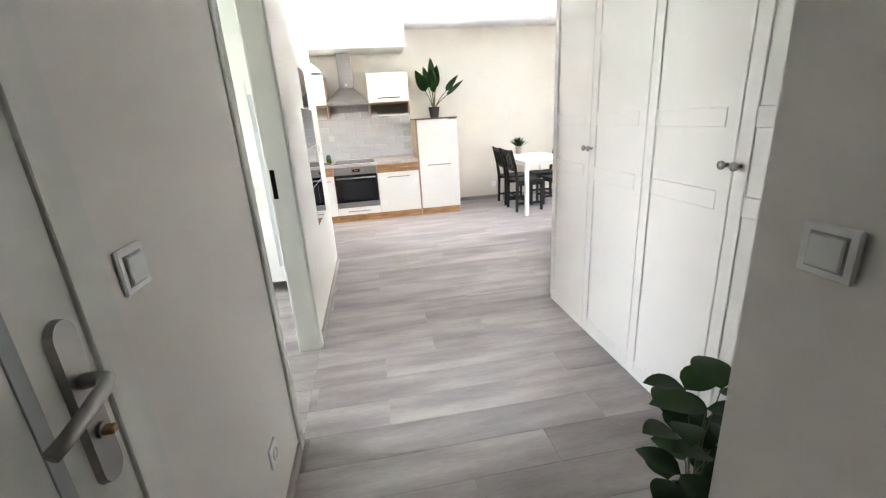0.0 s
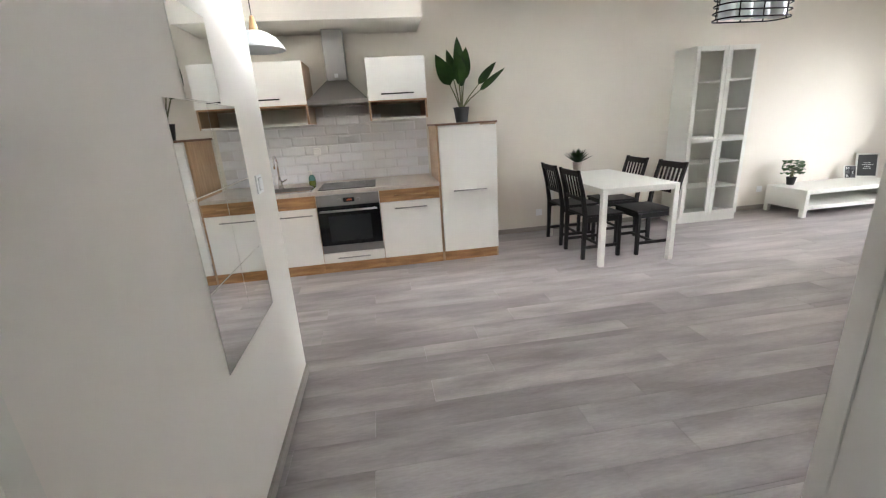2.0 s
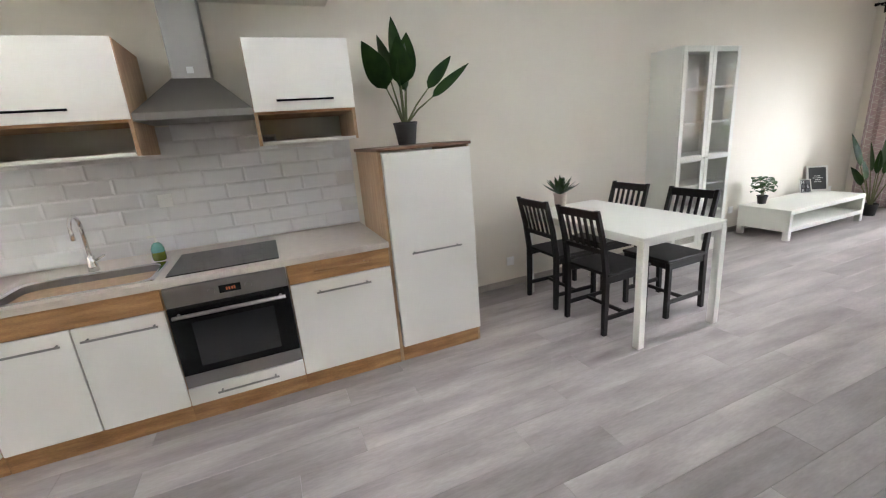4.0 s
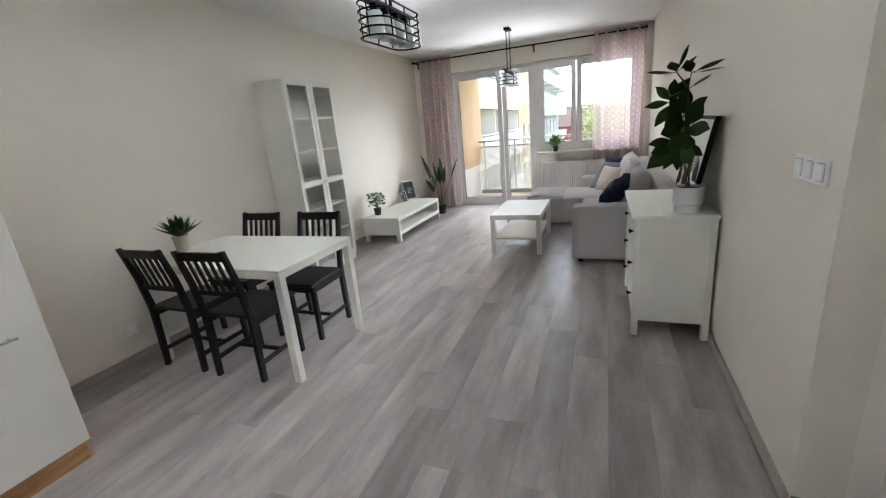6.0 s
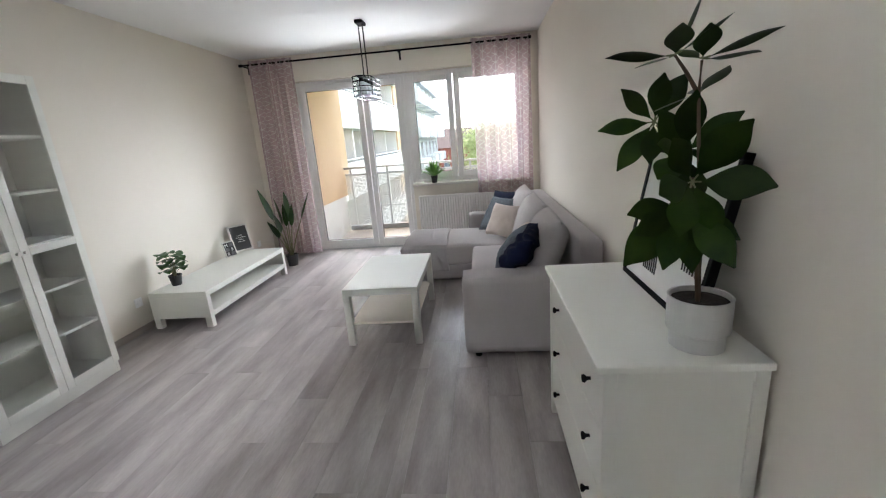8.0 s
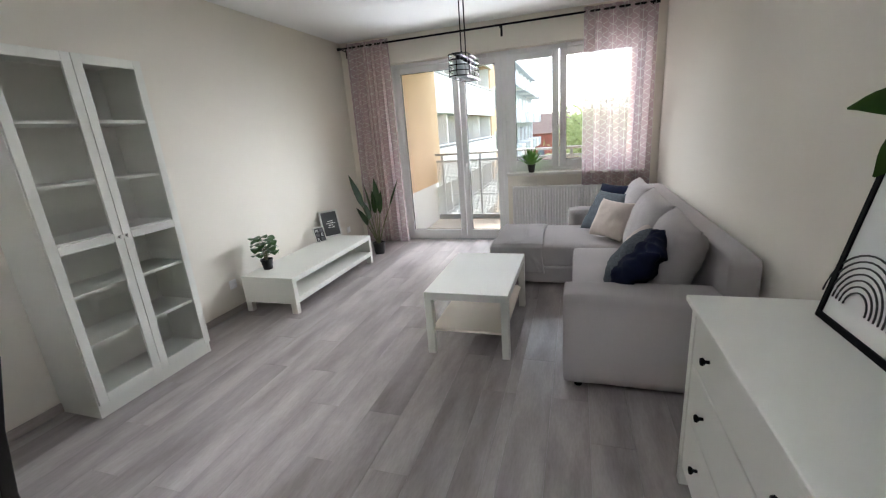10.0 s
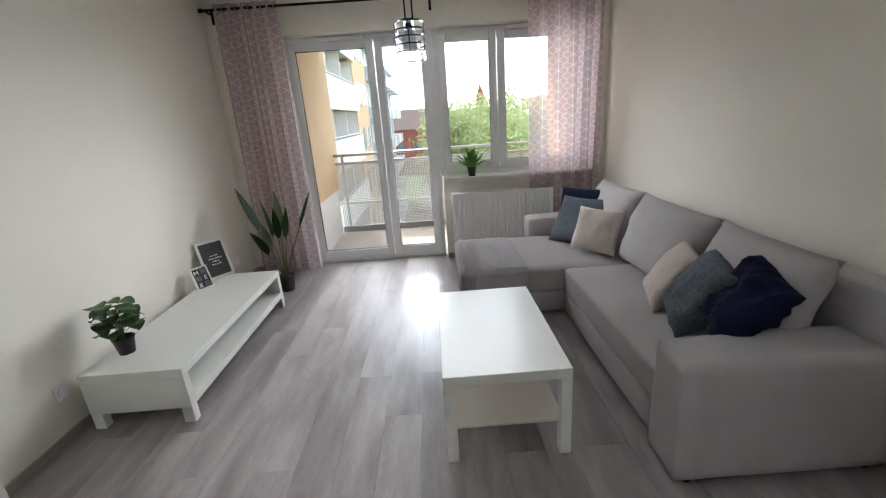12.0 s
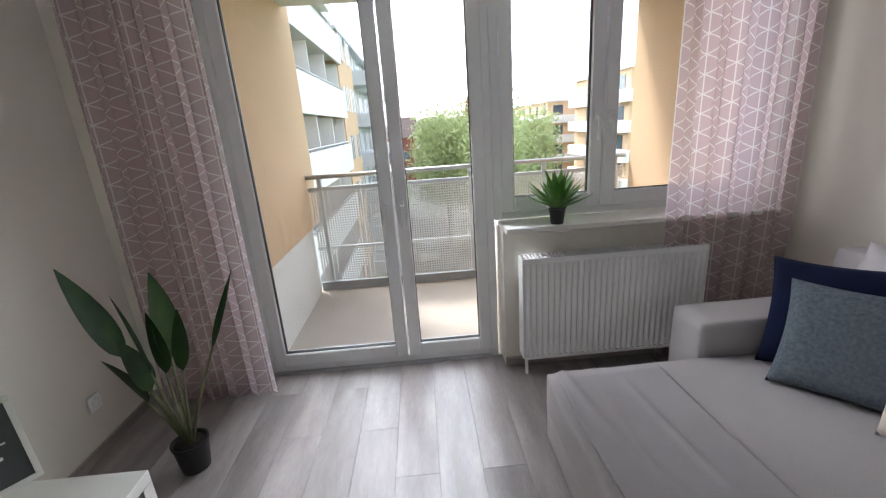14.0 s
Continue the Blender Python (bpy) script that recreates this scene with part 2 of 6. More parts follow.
M_leafm = mat("mid_green_leaf", (0.055, 0.14, 0.03), 0.42, second=(0.025, 0.075, 0.016), scale=16)
M_toe = mat("dark_grey_toe_board", (0.26, 0.265, 0.27), 0.6, vary=0.06, scale=6)
M_winfar = mat("distant_window_glass", (0.10, 0.13, 0.16), 0.15, vary=0.2, scale=0.6)
M_grass = mat("grass", (0.09, 0.16, 0.035), 0.95, second=(0.06, 0.10, 0.03), scale=0.15, grain=0.2, grain_scale=3)
M_asph = mat("pale_asphalt", (0.13, 0.13, 0.13), 0.9, vary=0.12, scale=0.4)
M_brick = mat("red_brick_far", (0.26, 0.075, 0.055), 0.9, vary=0.15, scale=1)
M_rooft = mat("dark_roof", (0.09, 0.06, 0.055), 0.9, vary=0.1, scale=1)
# leaf green made paler, with the outdoor haze and glare put into it
M_tree = mat("spring_green_leaves_paled_by_haze", (0.43, 0.48, 0.24), 0.7, second=(0.30, 0.37, 0.16), scale=0.5)
M_treed = mat("grey_tree_bark", (0.10, 0.085, 0.07), 0.9)
M_hill = mat("hazy_far_woods", (0.20, 0.24, 0.22), 1.0, vary=0.15, scale=0.02)
M_car = mat("silver_car_paint", (0.45, 0.46, 0.47), 0.3, 0.6, vary=0.05)
G_win = glass("window_glass", (0.93, 0.95, 0.94))
G_cab = glass("cabinet_glass", (0.99, 0.995, 0.99), 0.05, graze=0.96)
G_frost = mat("frosted_grey_glass", (0.50, 0.53, 0.55), 0.35, vary=0.02)
M_mirror = bpy.data.materials.new("mirror_glass")
M_mirror.use_nodes = True
M_mirror.node_tree.nodes["Principled BSDF"].inputs["Metallic"].default_value = 1.0
M_mirror.node_tree.nodes["Principled BSDF"].inputs["Roughness"].default_value = 0.015
M_mirror.node_tree.nodes["Principled BSDF"].inputs["Base Color"].default_value = (0.86, 0.87, 0.86, 1)
# thin spring leaves let light through
tnt = M_tree.node_tree
t_b = tnt.nodes["Principled BSDF"]
t_tl = tnt.nodes.new("ShaderNodeBsdfTranslucent")
t_mx = tnt.nodes.new("ShaderNodeMixShader")
t_mx.inputs[0].default_value = 0.5
tnt.links.new(t_b.inputs["Base Color"].links[0].from_socket, t_tl.inputs[0])
tnt.links.new(t_b.outputs[0], t_mx.inputs[1])
tnt.links.new(t_tl.outputs[0], t_mx.inputs[2])
tnt.links.new(t_mx.outputs[0], tnt.nodes["Material Output"].inputs[0])


def curtain_material():
    m = bpy.data.materials.new("dusty_pink_curtain_with_white_lines")
    m.use_nodes = True
    nt = m.node_tree
    b = nt.nodes["Principled BSDF"]
    uv = nt.nodes.new("ShaderNodeTexCoord")
    sep = nt.nodes.new("ShaderNodeSeparateXYZ")
    nt.links.new(uv.outputs["UV"], sep.inputs[0])

    def mt(op, a, bb=None, c=None):
        n = nt.nodes.new("ShaderNodeMath")
        n.operation = op
        for i, v in enumerate((a, bb, c)):
            if v is None:
                continue
            if isinstance(v, (int, float)):
                n.inputs[i].default_value = v
            else:
                nt.links.new(v, n.inputs[i])
        return n.outputs[0]
    u = mt("DIVIDE", sep.outputs[0], 0.085)
    v = mt("DIVIDE", sep.outputs[1], 0.092)
    upright = mt("LESS_THAN", mt("PINGPONG", u, 0.5), 0.030)
    slope = mt("MULTIPLY", mt("PINGPONG", u, 1.0), 0.5)
    slanted = mt("LESS_THAN", mt("ABSOLUTE", mt("SUBTRACT", mt("PINGPONG", v, 0.5), slope)), 0.034)
    fac = mt("MAXIMUM", upright, slanted)
    noise_n = nt.nodes.new("ShaderNodeTexNoise")
    noise_n.inputs["Scale"].default_value = 700
    nt.links.new(uv.outputs["UV"], noise_n.inputs["Vector"])
    mix = nt.nodes.new("ShaderNodeMix")
    mix.data_type = "RGBA"
    nt.links.new(fac, mix.inputs["Factor"])
    mix.inputs["A"].default_value = (0.66, 0.515, 0.545, 1)
    mix.inputs["B"].default_value = (0.92, 0.89, 0.89, 1)
    nt.links.new(mix.outputs["Result"], b.inputs["Base Color"])
    b.inputs["Roughness"].default_value = 0.9
    b.inputs["Specular IOR Level"].default_value = 0.1
    tl = nt.nodes.new("ShaderNodeBsdfTranslucent")
    nt.links.new(mix.outputs["Result"], tl.inputs[0])
    ms = nt.nodes.new("ShaderNodeMixShader")
    ms.inputs[0].default_value = 0.75
    nt.links.new(b.outputs[0], ms.inputs[1])
    nt.links.new(tl.outputs[0], ms.inputs[2])
    tp = nt.nodes.new("ShaderNodeBsdfTransparent")
    ms2 = nt.nodes.new("ShaderNodeMixShader")
    ms2.inputs[0].default_value = 0.34
    nt.links.new(ms.outputs[0], ms2.inputs[1])
    nt.links.new(tp.outputs[0], ms2.inputs[2])
    nt.links.new(ms2.outputs[0], nt.nodes["Material Output"].inputs[0])
    return m


def perforated_material():
    m = bpy.data.materials.new("perforated_galvanised_sheet")
    m.use_nodes = True
    nt = m.node_tree
    b = nt.nodes["Principled BSDF"]
    b.inputs["Base Color"].default_value = (0.72, 0.73, 0.74, 1)
    b.inputs["Roughness"].default_value, b.inputs["Metallic"].default_value = 0.5, 0.5
    tc = nt.nodes.new("ShaderNodeTexCoord")
    vm = nt.nodes.new("ShaderNodeVectorMath")
    vm.operation = "MODULO"
    off = nt.nodes.new("ShaderNodeVectorMath")
    off.operation = "ADD"
    off.inputs[1].default_value = (10.0, 10.0, 10.0)
    nt.links.new(tc.outputs["Object"], off.inputs[0])
    nt.links.new(off.outputs[0], vm.inputs[0])
    vm.inputs[1].default_value = (0.024, 0.024, 0.024)
    sub = nt.nodes.new("ShaderNodeVectorMath")
    sub.operation = "SUBTRACT"
    sub.inputs[1].default_value = (0.012, 0.012, 0.012)
    nt.links.new(vm.outputs[0], sub.inputs[0])
    flat = nt.nodes.new("ShaderNodeVectorMath")
    flat.operation = "MULTIPLY"
    flat.inputs[1].default_value = (0, 1, 1)
    nt.links.new(sub.outputs[0], flat.inputs[0])
    ln = nt.nodes.new("ShaderNodeVectorMath")
    ln.operation = "LENGTH"
    nt.links.new(flat.outputs[0], ln.inputs[0])
    lt = nt.nodes.new("ShaderNodeMath")
    lt.operation = "LESS_THAN"
    lt.inputs[1].default_value = 0.0078
    nt.links.new(ln.outputs["Value"], lt.inputs[0])
    tp = nt.nodes.new("ShaderNodeBsdfTransparent")
    ms = nt.nodes.new("ShaderNodeMixShader")
    nt.links.new(lt.outputs[0], ms.inputs[0])
    nt.links.new(b.outputs[0], ms.inputs[1])
    nt.links.new(tp.outputs[0], ms.inputs[2])
    nt.links.new(ms.outputs[0], nt.nodes["Material Output"].inputs[0])
    return m


M_curtain = curtain_material()
M_perf = perforated_material()


# ---- mesh helpers ----
def box(bm, x0, x1, y0, y1, z0, z1, bevel=0.0, seg=1):
    m = Matrix.Translation(((x0 + x1) / 2, (y0 + y1) / 2, (z0 + z1) / 2)) @ Matrix.Diagonal((abs(x1 - x0), abs(y1 - y0), abs(z1 - z0), 1))
    r = bmesh.ops.create_cube(bm, size=1.0, matrix=m)
    if bevel:
        edges = list({e for v in r["verts"] for e in v.link_edges})
        bmesh.ops.bevel(bm, geom=edges, offset=bevel, segments=seg, affect="EDGES", profile=0.5)
    return bm


def cyl(bm, p0, p1, r0, r1=None, seg=16):
    p0, p1 = Vector(p0), Vector(p1)
    d = p1 - p0
    m = Matrix.Translation((p0 + p1) / 2) @ d.to_track_quat("Z", "Y").to_matrix().to_4x4()
    bmesh.ops.create_cone(bm, cap_ends=True, segments=seg, radius1=r0, radius2=r0 if r1 is None else r1, depth=d.length, matrix=m)
    return bm


def tube(bm, pts, r, seg=8, r_end=None, closed=False):
    pts = [Vector(p) for p in pts]
    n = len(pts)
    rings = []
    for i, p in enumerate(pts):
        if closed:
            d = pts[(i + 1) % n] - pts[i - 1]
        else:
            d = pts[min(i + 1, n - 1)] - pts[max(i - 1, 0)]
        d.normalize()
        ref = Vector((0, 0, 1)) if abs(d.z) < 0.95 else Vector((1, 0, 0))
        a = d.cross(ref).normalized()
        c = d.cross(a).normalized()
        rr = r if r_end is None else r + (r_end - r) * i / max(1, n - 1)
        rings.append([bm.verts.new(p + (a * math.cos(2 * math.pi * k / seg) + c * math.sin(2 * math.pi * k / seg)) * rr) for k in range(seg)])
    for i in range(n if closed else n - 1):
        r0, r1 = rings[i], rings[(i + 1) % n]
        for k in range(seg):
            bm.faces.new((r0[k], r0[(k + 1) % seg], r1[(k + 1) % seg], r1[k]))
    if not closed:
        bm.faces.new(rings[0])
        bm.faces.new(rings[-1][::-1])
    return bm


def lathe(bm, prof, seg=28, cx=0.0, cy=0.0):
    rings = []
    for r, z in prof:
        rings.append([bm.verts.new((cx + max(r, 0.0005) * math.cos(2 * math.pi * k / seg), cy + max(r, 0.0005) * math.sin(2 * math.pi * k / seg), z)) for k in range(seg)])
    for a, b in zip(rings, rings[1:]):
        for k in range(seg):
            bm.faces.new((a[k], a[(k + 1) % seg], b[(k + 1) % seg], b[k]))
    return bm


def leaf(bm, base, way, length, width, droop=0.3, fold=0.25, n=7, shape=0.8, tipp=1.0, twist=0.0, side=None):
    """A blade with a mid rib, drooping along its length. shape places the widest point."""
    base, d = Vector(base), Vector(way).normalized()
    side = side or d.cross(Vector((0, 0, 1)))
    if side.length < 0.05:
        side = Vector((1, 0, 0))
    side.normalize()
    if twist:
        side = (Matrix.Rotation(twist, 3, d) @ side).normalized()
    p = base.copy()
    rows = []
    for i in range(n + 1):
        s = i / n
        w = width * 0.5 * (math.sin(math.pi * min(1, s ** shape)) ** tipp) if 0 < i < n else 0.002
        up = side.cross(d).normalized()
        rows.append((bm.verts.new(p + side * w + up * w * fold), bm.verts.new(p), bm.verts.new(p - side * w + up * w * fold)))
        p = p + d * (length / n)
        d = (d + Vector((0, 0, -droop / n * (0.4 + 1.2 * s)))).normalized()
        side = (side - d * side.dot(d)).normalized()
    for a, b in zip(rows, rows[1:]):
        bm.faces.new((a[0], a[1], b[1], b[0]))
        bm.faces.new((a[1], a[2], b[2], b[1]))
    return bm


def mesh_from(bm, name, material, smooth=False):
    bmesh.ops.recalc_face_normals(bm, faces=bm.faces)
    me = bpy.data.meshes.new(name)
    bm.to_mesh(me)
    bm.free()
    me.materials.append(material)
    if smooth:
        for p in me.polygons:
            p.use_smooth = True
    return me


def part(name, bm, material, parent=None, label="", smooth=False, at=None):
    ob = new(name, mesh_from(bm, name, material, smooth))
    if parent is not None:
        ob.parent = parent
    if at is not None:
        ob.matrix_local = at
    if label:
        ob["label"] = label
    return ob


def thing(name, label, category, at=(0, 0, 0), rz=0.0, group="", kind=""):
    ob = new(name)
    ob.empty_display_size = 0.1
    ob.matrix_basis = pose(*at, 0, 0, rz)
    return tagged(ob, label, category, group, kind)


def BM():
    return bmesh.new()


def bx(*a, **k):
    return box(bmesh.new(), *a, **k)


def solid(name, material, *boxes, label="", category="", kind="structure", bevel=0.0):
    bm = BM()
    for b in boxes:
        box(bm, *b, bevel=bevel)
    return tagged(part(name, bm, material), label, category, "", kind)


# ---- plan ----
CEIL = 2.66
Y_N, Y_S = 7.29, 3.445          # long living room walls
X_E = 7.97                      # inner face of the window wall
X_F = 8.11                      # inner face of the window frames
X_H = -0.13                     # hall wall with the mirror
Y_K = 4.70                      # partition between bedroom and kitchen
X_W = -2.1                      # kitchen end wall
WARD_X, WARD_Y0, WARD_Y1 = 1.58, 1.21, 3.21
X_C = 2.14                      # wall behind the wardrobe
X_R = 1.00                      # hall wall near the entrance, with a switch
Y_B = -0.75                     # entrance wall

# ---- structure ----
solid("wall_north", M_wall, (X_W - 0.15, 8.3, Y_N, Y_N + 0.2, 0, CEIL), label="long cream painted wall behind kitchen and cabinet", category="wall")
solid("wall_south", M_wall, (X_C, 8.3, Y_S - 0.15, Y_S, 0, CEIL), label="cream painted wall behind the sofa", category="wall")
DOOR_Y0, DOOR_Y1, WIN_Y0 = 5.15, 6.66, 3.60
HEAD, SILL = 2.34, 0.90
solid("wall_east", M_wall,
      (X_E, X_E + 0.33, DOOR_Y1, Y_N, 0, HEAD), (X_E, X_E + 0.33, Y_S, WIN_Y0, 0, HEAD),
      (X_E, X_E + 0.33, WIN_Y0, DOOR_Y0, 0, SILL - 0.03), (X_E, X_E + 0.33, Y_S, Y_N, HEAD, CEIL),
      label="cream window wall with balcony door opening", category="wall")
solid("wall_wardrobe", M_hall, (X_C, X_C + 0.15, Y_B, Y_S - 0.15, 0, CEIL), label="off-white wall behind the wardrobe", category="wall")
solid("wall_hall_right", M_hall, (X_R, X_C, 0.92, 1.05, 0, CEIL), (X_R, X_R + 0.12, Y_B, 0.92, 0, CEIL), label="off-white hall wall beside the wardrobe", category="wall")
solid("wall_entrance", M_hall, (-0.3, X_C + 0.15, Y_B - 0.2, Y_B, 0, CEIL), label="plain off-white entrance wall", category="wall")
OP0, OP1, OPH = 2.07, 2.942, 2.04      # bedroom doorway
solid("wall_hall_left", M_hall, (X_H - 0.12, X_H, Y_B, 0.19, 0, CEIL), (X_H - 0.12, X_H, 0.19, 1.10, 2.06, CEIL), (X_H - 0.12, X_H, 1.10, OP0, 0, CEIL),
      (X_H - 0.12, X_H, OP0, OP1, OPH, CEIL), (X_H - 0.12, X_H, OP1, Y_K, 0, CEIL), label="off-white hall wall with two door openings", category="wall")
solid("wall_partition", M_hall, (X_W, X_H - 0.12, Y_K - 0.12, Y_K, 0, CEIL), label="off-white partition beside the kitchen", category="wall")
solid("wall_kitchen_end", M_wall, (X_W - 0.15, X_W, Y_K - 0.12, Y_N, 0, CEIL), label="cream kitchen end wall", category="wall")
solid("wall_bedroom", M_bed, (-3.75, -3.6, 0.4, Y_K, 0, 0.75), (-3.75, -3.6, 0.4, Y_K, 2.25, CEIL), (-3.75, -3.6, 0.4, 2.3, 0.75, 2.25), (-3.75, -3.6, 4.1, Y_K, 0.75, 2.25),
      (-3.6, X_H - 0.13, 0.4, 0.55, 0, CEIL), (-3.6, X_H - 0.13, Y_K - 0.14, Y_K - 0.125, 0, CEIL), label="white bedroom walls", category="wall")
solid("wall_bathroom", M_bed, (-0.9, X_H - 0.14, 0.1, 0.14, 0, CEIL), (-0.9, -0.86, 0.1, 0.39, 0, CEIL), label="white wall behind the hall door", category="wall")
solid("ceiling", M_ceil, (-3.8, 8.3, Y_B - 0.2, Y_N + 0.2, CEIL, CEIL + 0.2), label="white painted ceiling", category="ceiling")
solid("kitchen_soffit", M_wall, (X_W, 0.96, 6.66, Y_N, 2.34, CEIL), label="cream boxed duct soffit above the kitchen", category="soffit")
for nm, b in (("baseboard", (1.6, 7.97, Y_N - 0.014, Y_N, 0, 0.06)), ("baseboard", (X_C, 7.97, Y_S, Y_S + 0.014, 0, 0.06)),
              ("baseboard", (X_H, X_H + 0.014, OP1 + 0.05, Y_K, 0, 0.06)), ("baseboard", (X_H, X_H + 0.014, 1.19, OP0 - 0.05, 0, 0.06)),
              ("baseboard", (X_C - 0.014, X_C, WARD_Y1 + 0.02, Y_S, 0, 0.06)), ("baseboard", (X_R - 0.014, X_R, Y_B, 1.05, 0, 0.06)),
              ("baseboard", (X_E - 0.014, X_E, DOOR_Y1, Y_N - 0.014, 0, 0.06)), ("baseboard", (X_E - 0.014, X_E, Y_S + 0.014, DOOR_Y0, 0, 0.06)),
              ("baseboard", (-3.6, X_H - 0.13, Y_K - 0.154, Y_K - 0.14, 0, 0.06)), ("baseboard", (X_W, X_H, Y_K, Y_K + 0.014, 0, 0.06))):
    solid(nm, M_skirt, b, label="grey wood-look skirting board", category="baseboard", bevel=0.003)

# bedroom door frame, with casing on the hall side
door_2 = thing("door_2", "white door frame of the open bedroom doorway", "door frame", (X_H, 0, 0), kind="structure")
for y0, y1 in ((OP0 - 0.045, OP0 + 0.012), (OP1 - 0.012, OP1 + 0.045)):
    part("casing", bx(0.0, 0.014, y0, y1, 0, OPH + 0.07, bevel=0.004), M_white, door_2)
    part("casing", bx(-0.134, -0.12, y0, y1, 0, OPH + 0.07, bevel=0.004), M_white, door_2)
part("casing", bx(0.0, 0.0138, OP0 + 0.012, OP1 - 0.012, OPH - 0.012, OPH + 0.07, bevel=0.004), M_white, door_2)
for y0, y1 in ((OP0, OP0 + 0.02), (OP1 - 0.02, OP1)):
    part("jamb", bx(-0.12, 0.0, y0, y1, 0, OPH), M_white, door_2)
part("jamb", bx(-0.12, 0.0, OP0 + 0.02, OP1 - 0.02, OPH - 0.02, OPH), M_white, door_2)
part("strike_plate", bx(-0.114, -0.088, OP1 - 0.0225, OP1 - 0.0195, 1.00, 1.165, bevel=0.001), M_blackm, door_2, "black steel strike plate")
part("door_stop", cyl(BM(), (-0.6, OP1 + 0.02, 0.0), (-0.6, OP1 + 0.02, 0.04), 0.014, 0.012), M_nickel, door_2, "small nickel floor stop")

# closed hall door with its lever handle
door_1 = thing("door_1", "white closed hall door with satin lever handle", "door", (X_H, 0, 0), kind="structure")
part("leaf", bx(-0.045, -0.002, 0.207, 1.083, 0.006, 2.043, bevel=0.002), M_white, door_1)
for y0, y1 in ((0.12, 0.2062), (1.0838, 1.165)):
    part("casing", bx(-0.03, 0.004, y0, y1, 0, 2.13, bevel=0.002), M_white, door_1)
part("casing", bx(-0.03, 0.0038, 0.205, 1.085, 2.045, 2.13, bevel=0.002), M_white, door_1)
# narrow upright strip, blue-grey against the white leaf
part("door_strip", bx(-0.003, 0.0005, 0.944, 0.968, 0.24, 1.92, bevel=0.001), M_strip, door_1, "upright blue-grey strip on the door leaf")
hp = BM()
ring0, ring1 = [], []
for k, a in enumerate(list(np.linspace(0, math.pi, 9)) + list(np.linspace(math.pi, 2 * math.pi, 9))):
    yy, zz = 1.032 + 0.026 * math.cos(a), (1.135 if k < 9 else 0.908) + 0.026 * math.sin(a)
    ring0.append(hp.verts.new((-0.002, yy, zz)))
    ring1.append(hp.verts.new((0.009, 1.032 + (yy - 1.032) * 0.88, 1.03 + (zz - 1.03) * 0.985)))
for k in range(18):
    hp.faces.new((ring0[k], ring0[(k + 1) % 18], ring1[(k + 1) % 18], ring1[k]))
hp.faces.new(ring1)
hnd = part("handle_plate", hp, M_nickel, door_1, "satin nickel handle plate")
bm = tube(BM(), [(-0.004, 1.032, 1.06), (0.030, 1.032, 1.062), (0.044, 1.026, 1.063), (0.052, 1.008, 1.062), (0.055, 0.964, 1.056), (0.052, 0.919, 1.046), (0.046, 0.899, 1.04)], 0.012, 12, 0.0105)
part("lever", bm, M_nickel, hnd, "satin nickel lever", smooth=True)
kk = bx(0.012, 0.030, 1.024, 1.040, 0.968, 0.980, bevel=0.002)
part("key", kk, mat("brass_key", (0.42, 0.28, 0.13), 0.35, 0.9), hnd, "small brass key")
part("keyhole", cyl(BM(), (0.006, 1.032, 0.975), (0.014, 1.032, 0.975), 0.013, 0.012), M_nickel, hnd, "round key cylinder")


def frame_parts(own, x0, x1, y0, y1, z0, z1, w, material, name="frame_bar", bev=0.006):
    """Four bars round an opening, butted end to end."""
    part(name, bx(x0, x1, y0, y0 + w, z0, z1, bevel=bev), material, own)
    part(name, bx(x0, x1, y1 - w, y1, z0, z1, bevel=bev), material, own)
    part(name, bx(x0, x1, y0 + w, y1 - w, z0, z0 + w, bevel=bev), material, own)
    part(name, bx(x0, x1, y0 + w, y1 - w, z1 - w, z1, bevel=bev), material, own)


def sash(own, y0, y1, z0, z1, handle_y, handle_z):
    s = part("sash", bx(X_F - 0.012, X_F + 0.05, y0, y0 + 0.075, z0, z1, bevel=0.006), M_pvc, own)
    part("sash_bar", bx(X_F - 0.012, X_F + 0.05, y1 - 0.075, y1, z0, z1, bevel=0.006), M_pvc, s)
    part("sash_bar", bx(X_F - 0.012, X_F + 0.05, y0 + 0.075, y1 - 0.075, z0, z0 + 0.085, bevel=0.006), M_pvc, s)
    part("sash_bar", bx(X_F - 0.012, X_F + 0.05, y0 + 0.075, y1 - 0.075, z1 - 0.075, z1, bevel=0.006), M_pvc, s)
    g = BM()
    a, b, c, d = y0 + 0.073, y1 - 0.073, z0 + 0.083, z1 - 0.073
    for q in ((a, a + 0.006, c, d), (b - 0.006, b, c, d), (a, b, c, c + 0.006), (a, b, d - 0.006, d)):
        box(g, X_F + 0.004, X_F + 0.03, *q)
    part("gasket", g, M_gasket, s, "black rubber gasket")
    p = part("pane", bx(X_F + 0.014, X_F + 0.020, y0 + 0.07, y1 - 0.07, z0 + 0.08, z1 - 0.07), G_win, s, "clear glass pane")
    p.visible_shadow = False
    if handle_y:
        h = bx(X_F - 0.022, X_F - 0.011, handle_y - 0.014, handle_y + 0.014, handle_z - 0.035, handle_z + 0.035, bevel=0.004)
        box(h, X_F - 0.052, X_F - 0.022, handle_y - 0.009, handle_y + 0.009, handle_z - 0.010, handle_z + 0.010)
        box(h, X_F - 0.058, X_F - 0.044, handle_y - 0.010, handle_y + 0.010, handle_z - 0.125, handle_z + 0.012, bevel=0.004)
        part("window_handle", h, M_pvc, s, "white lever handle")


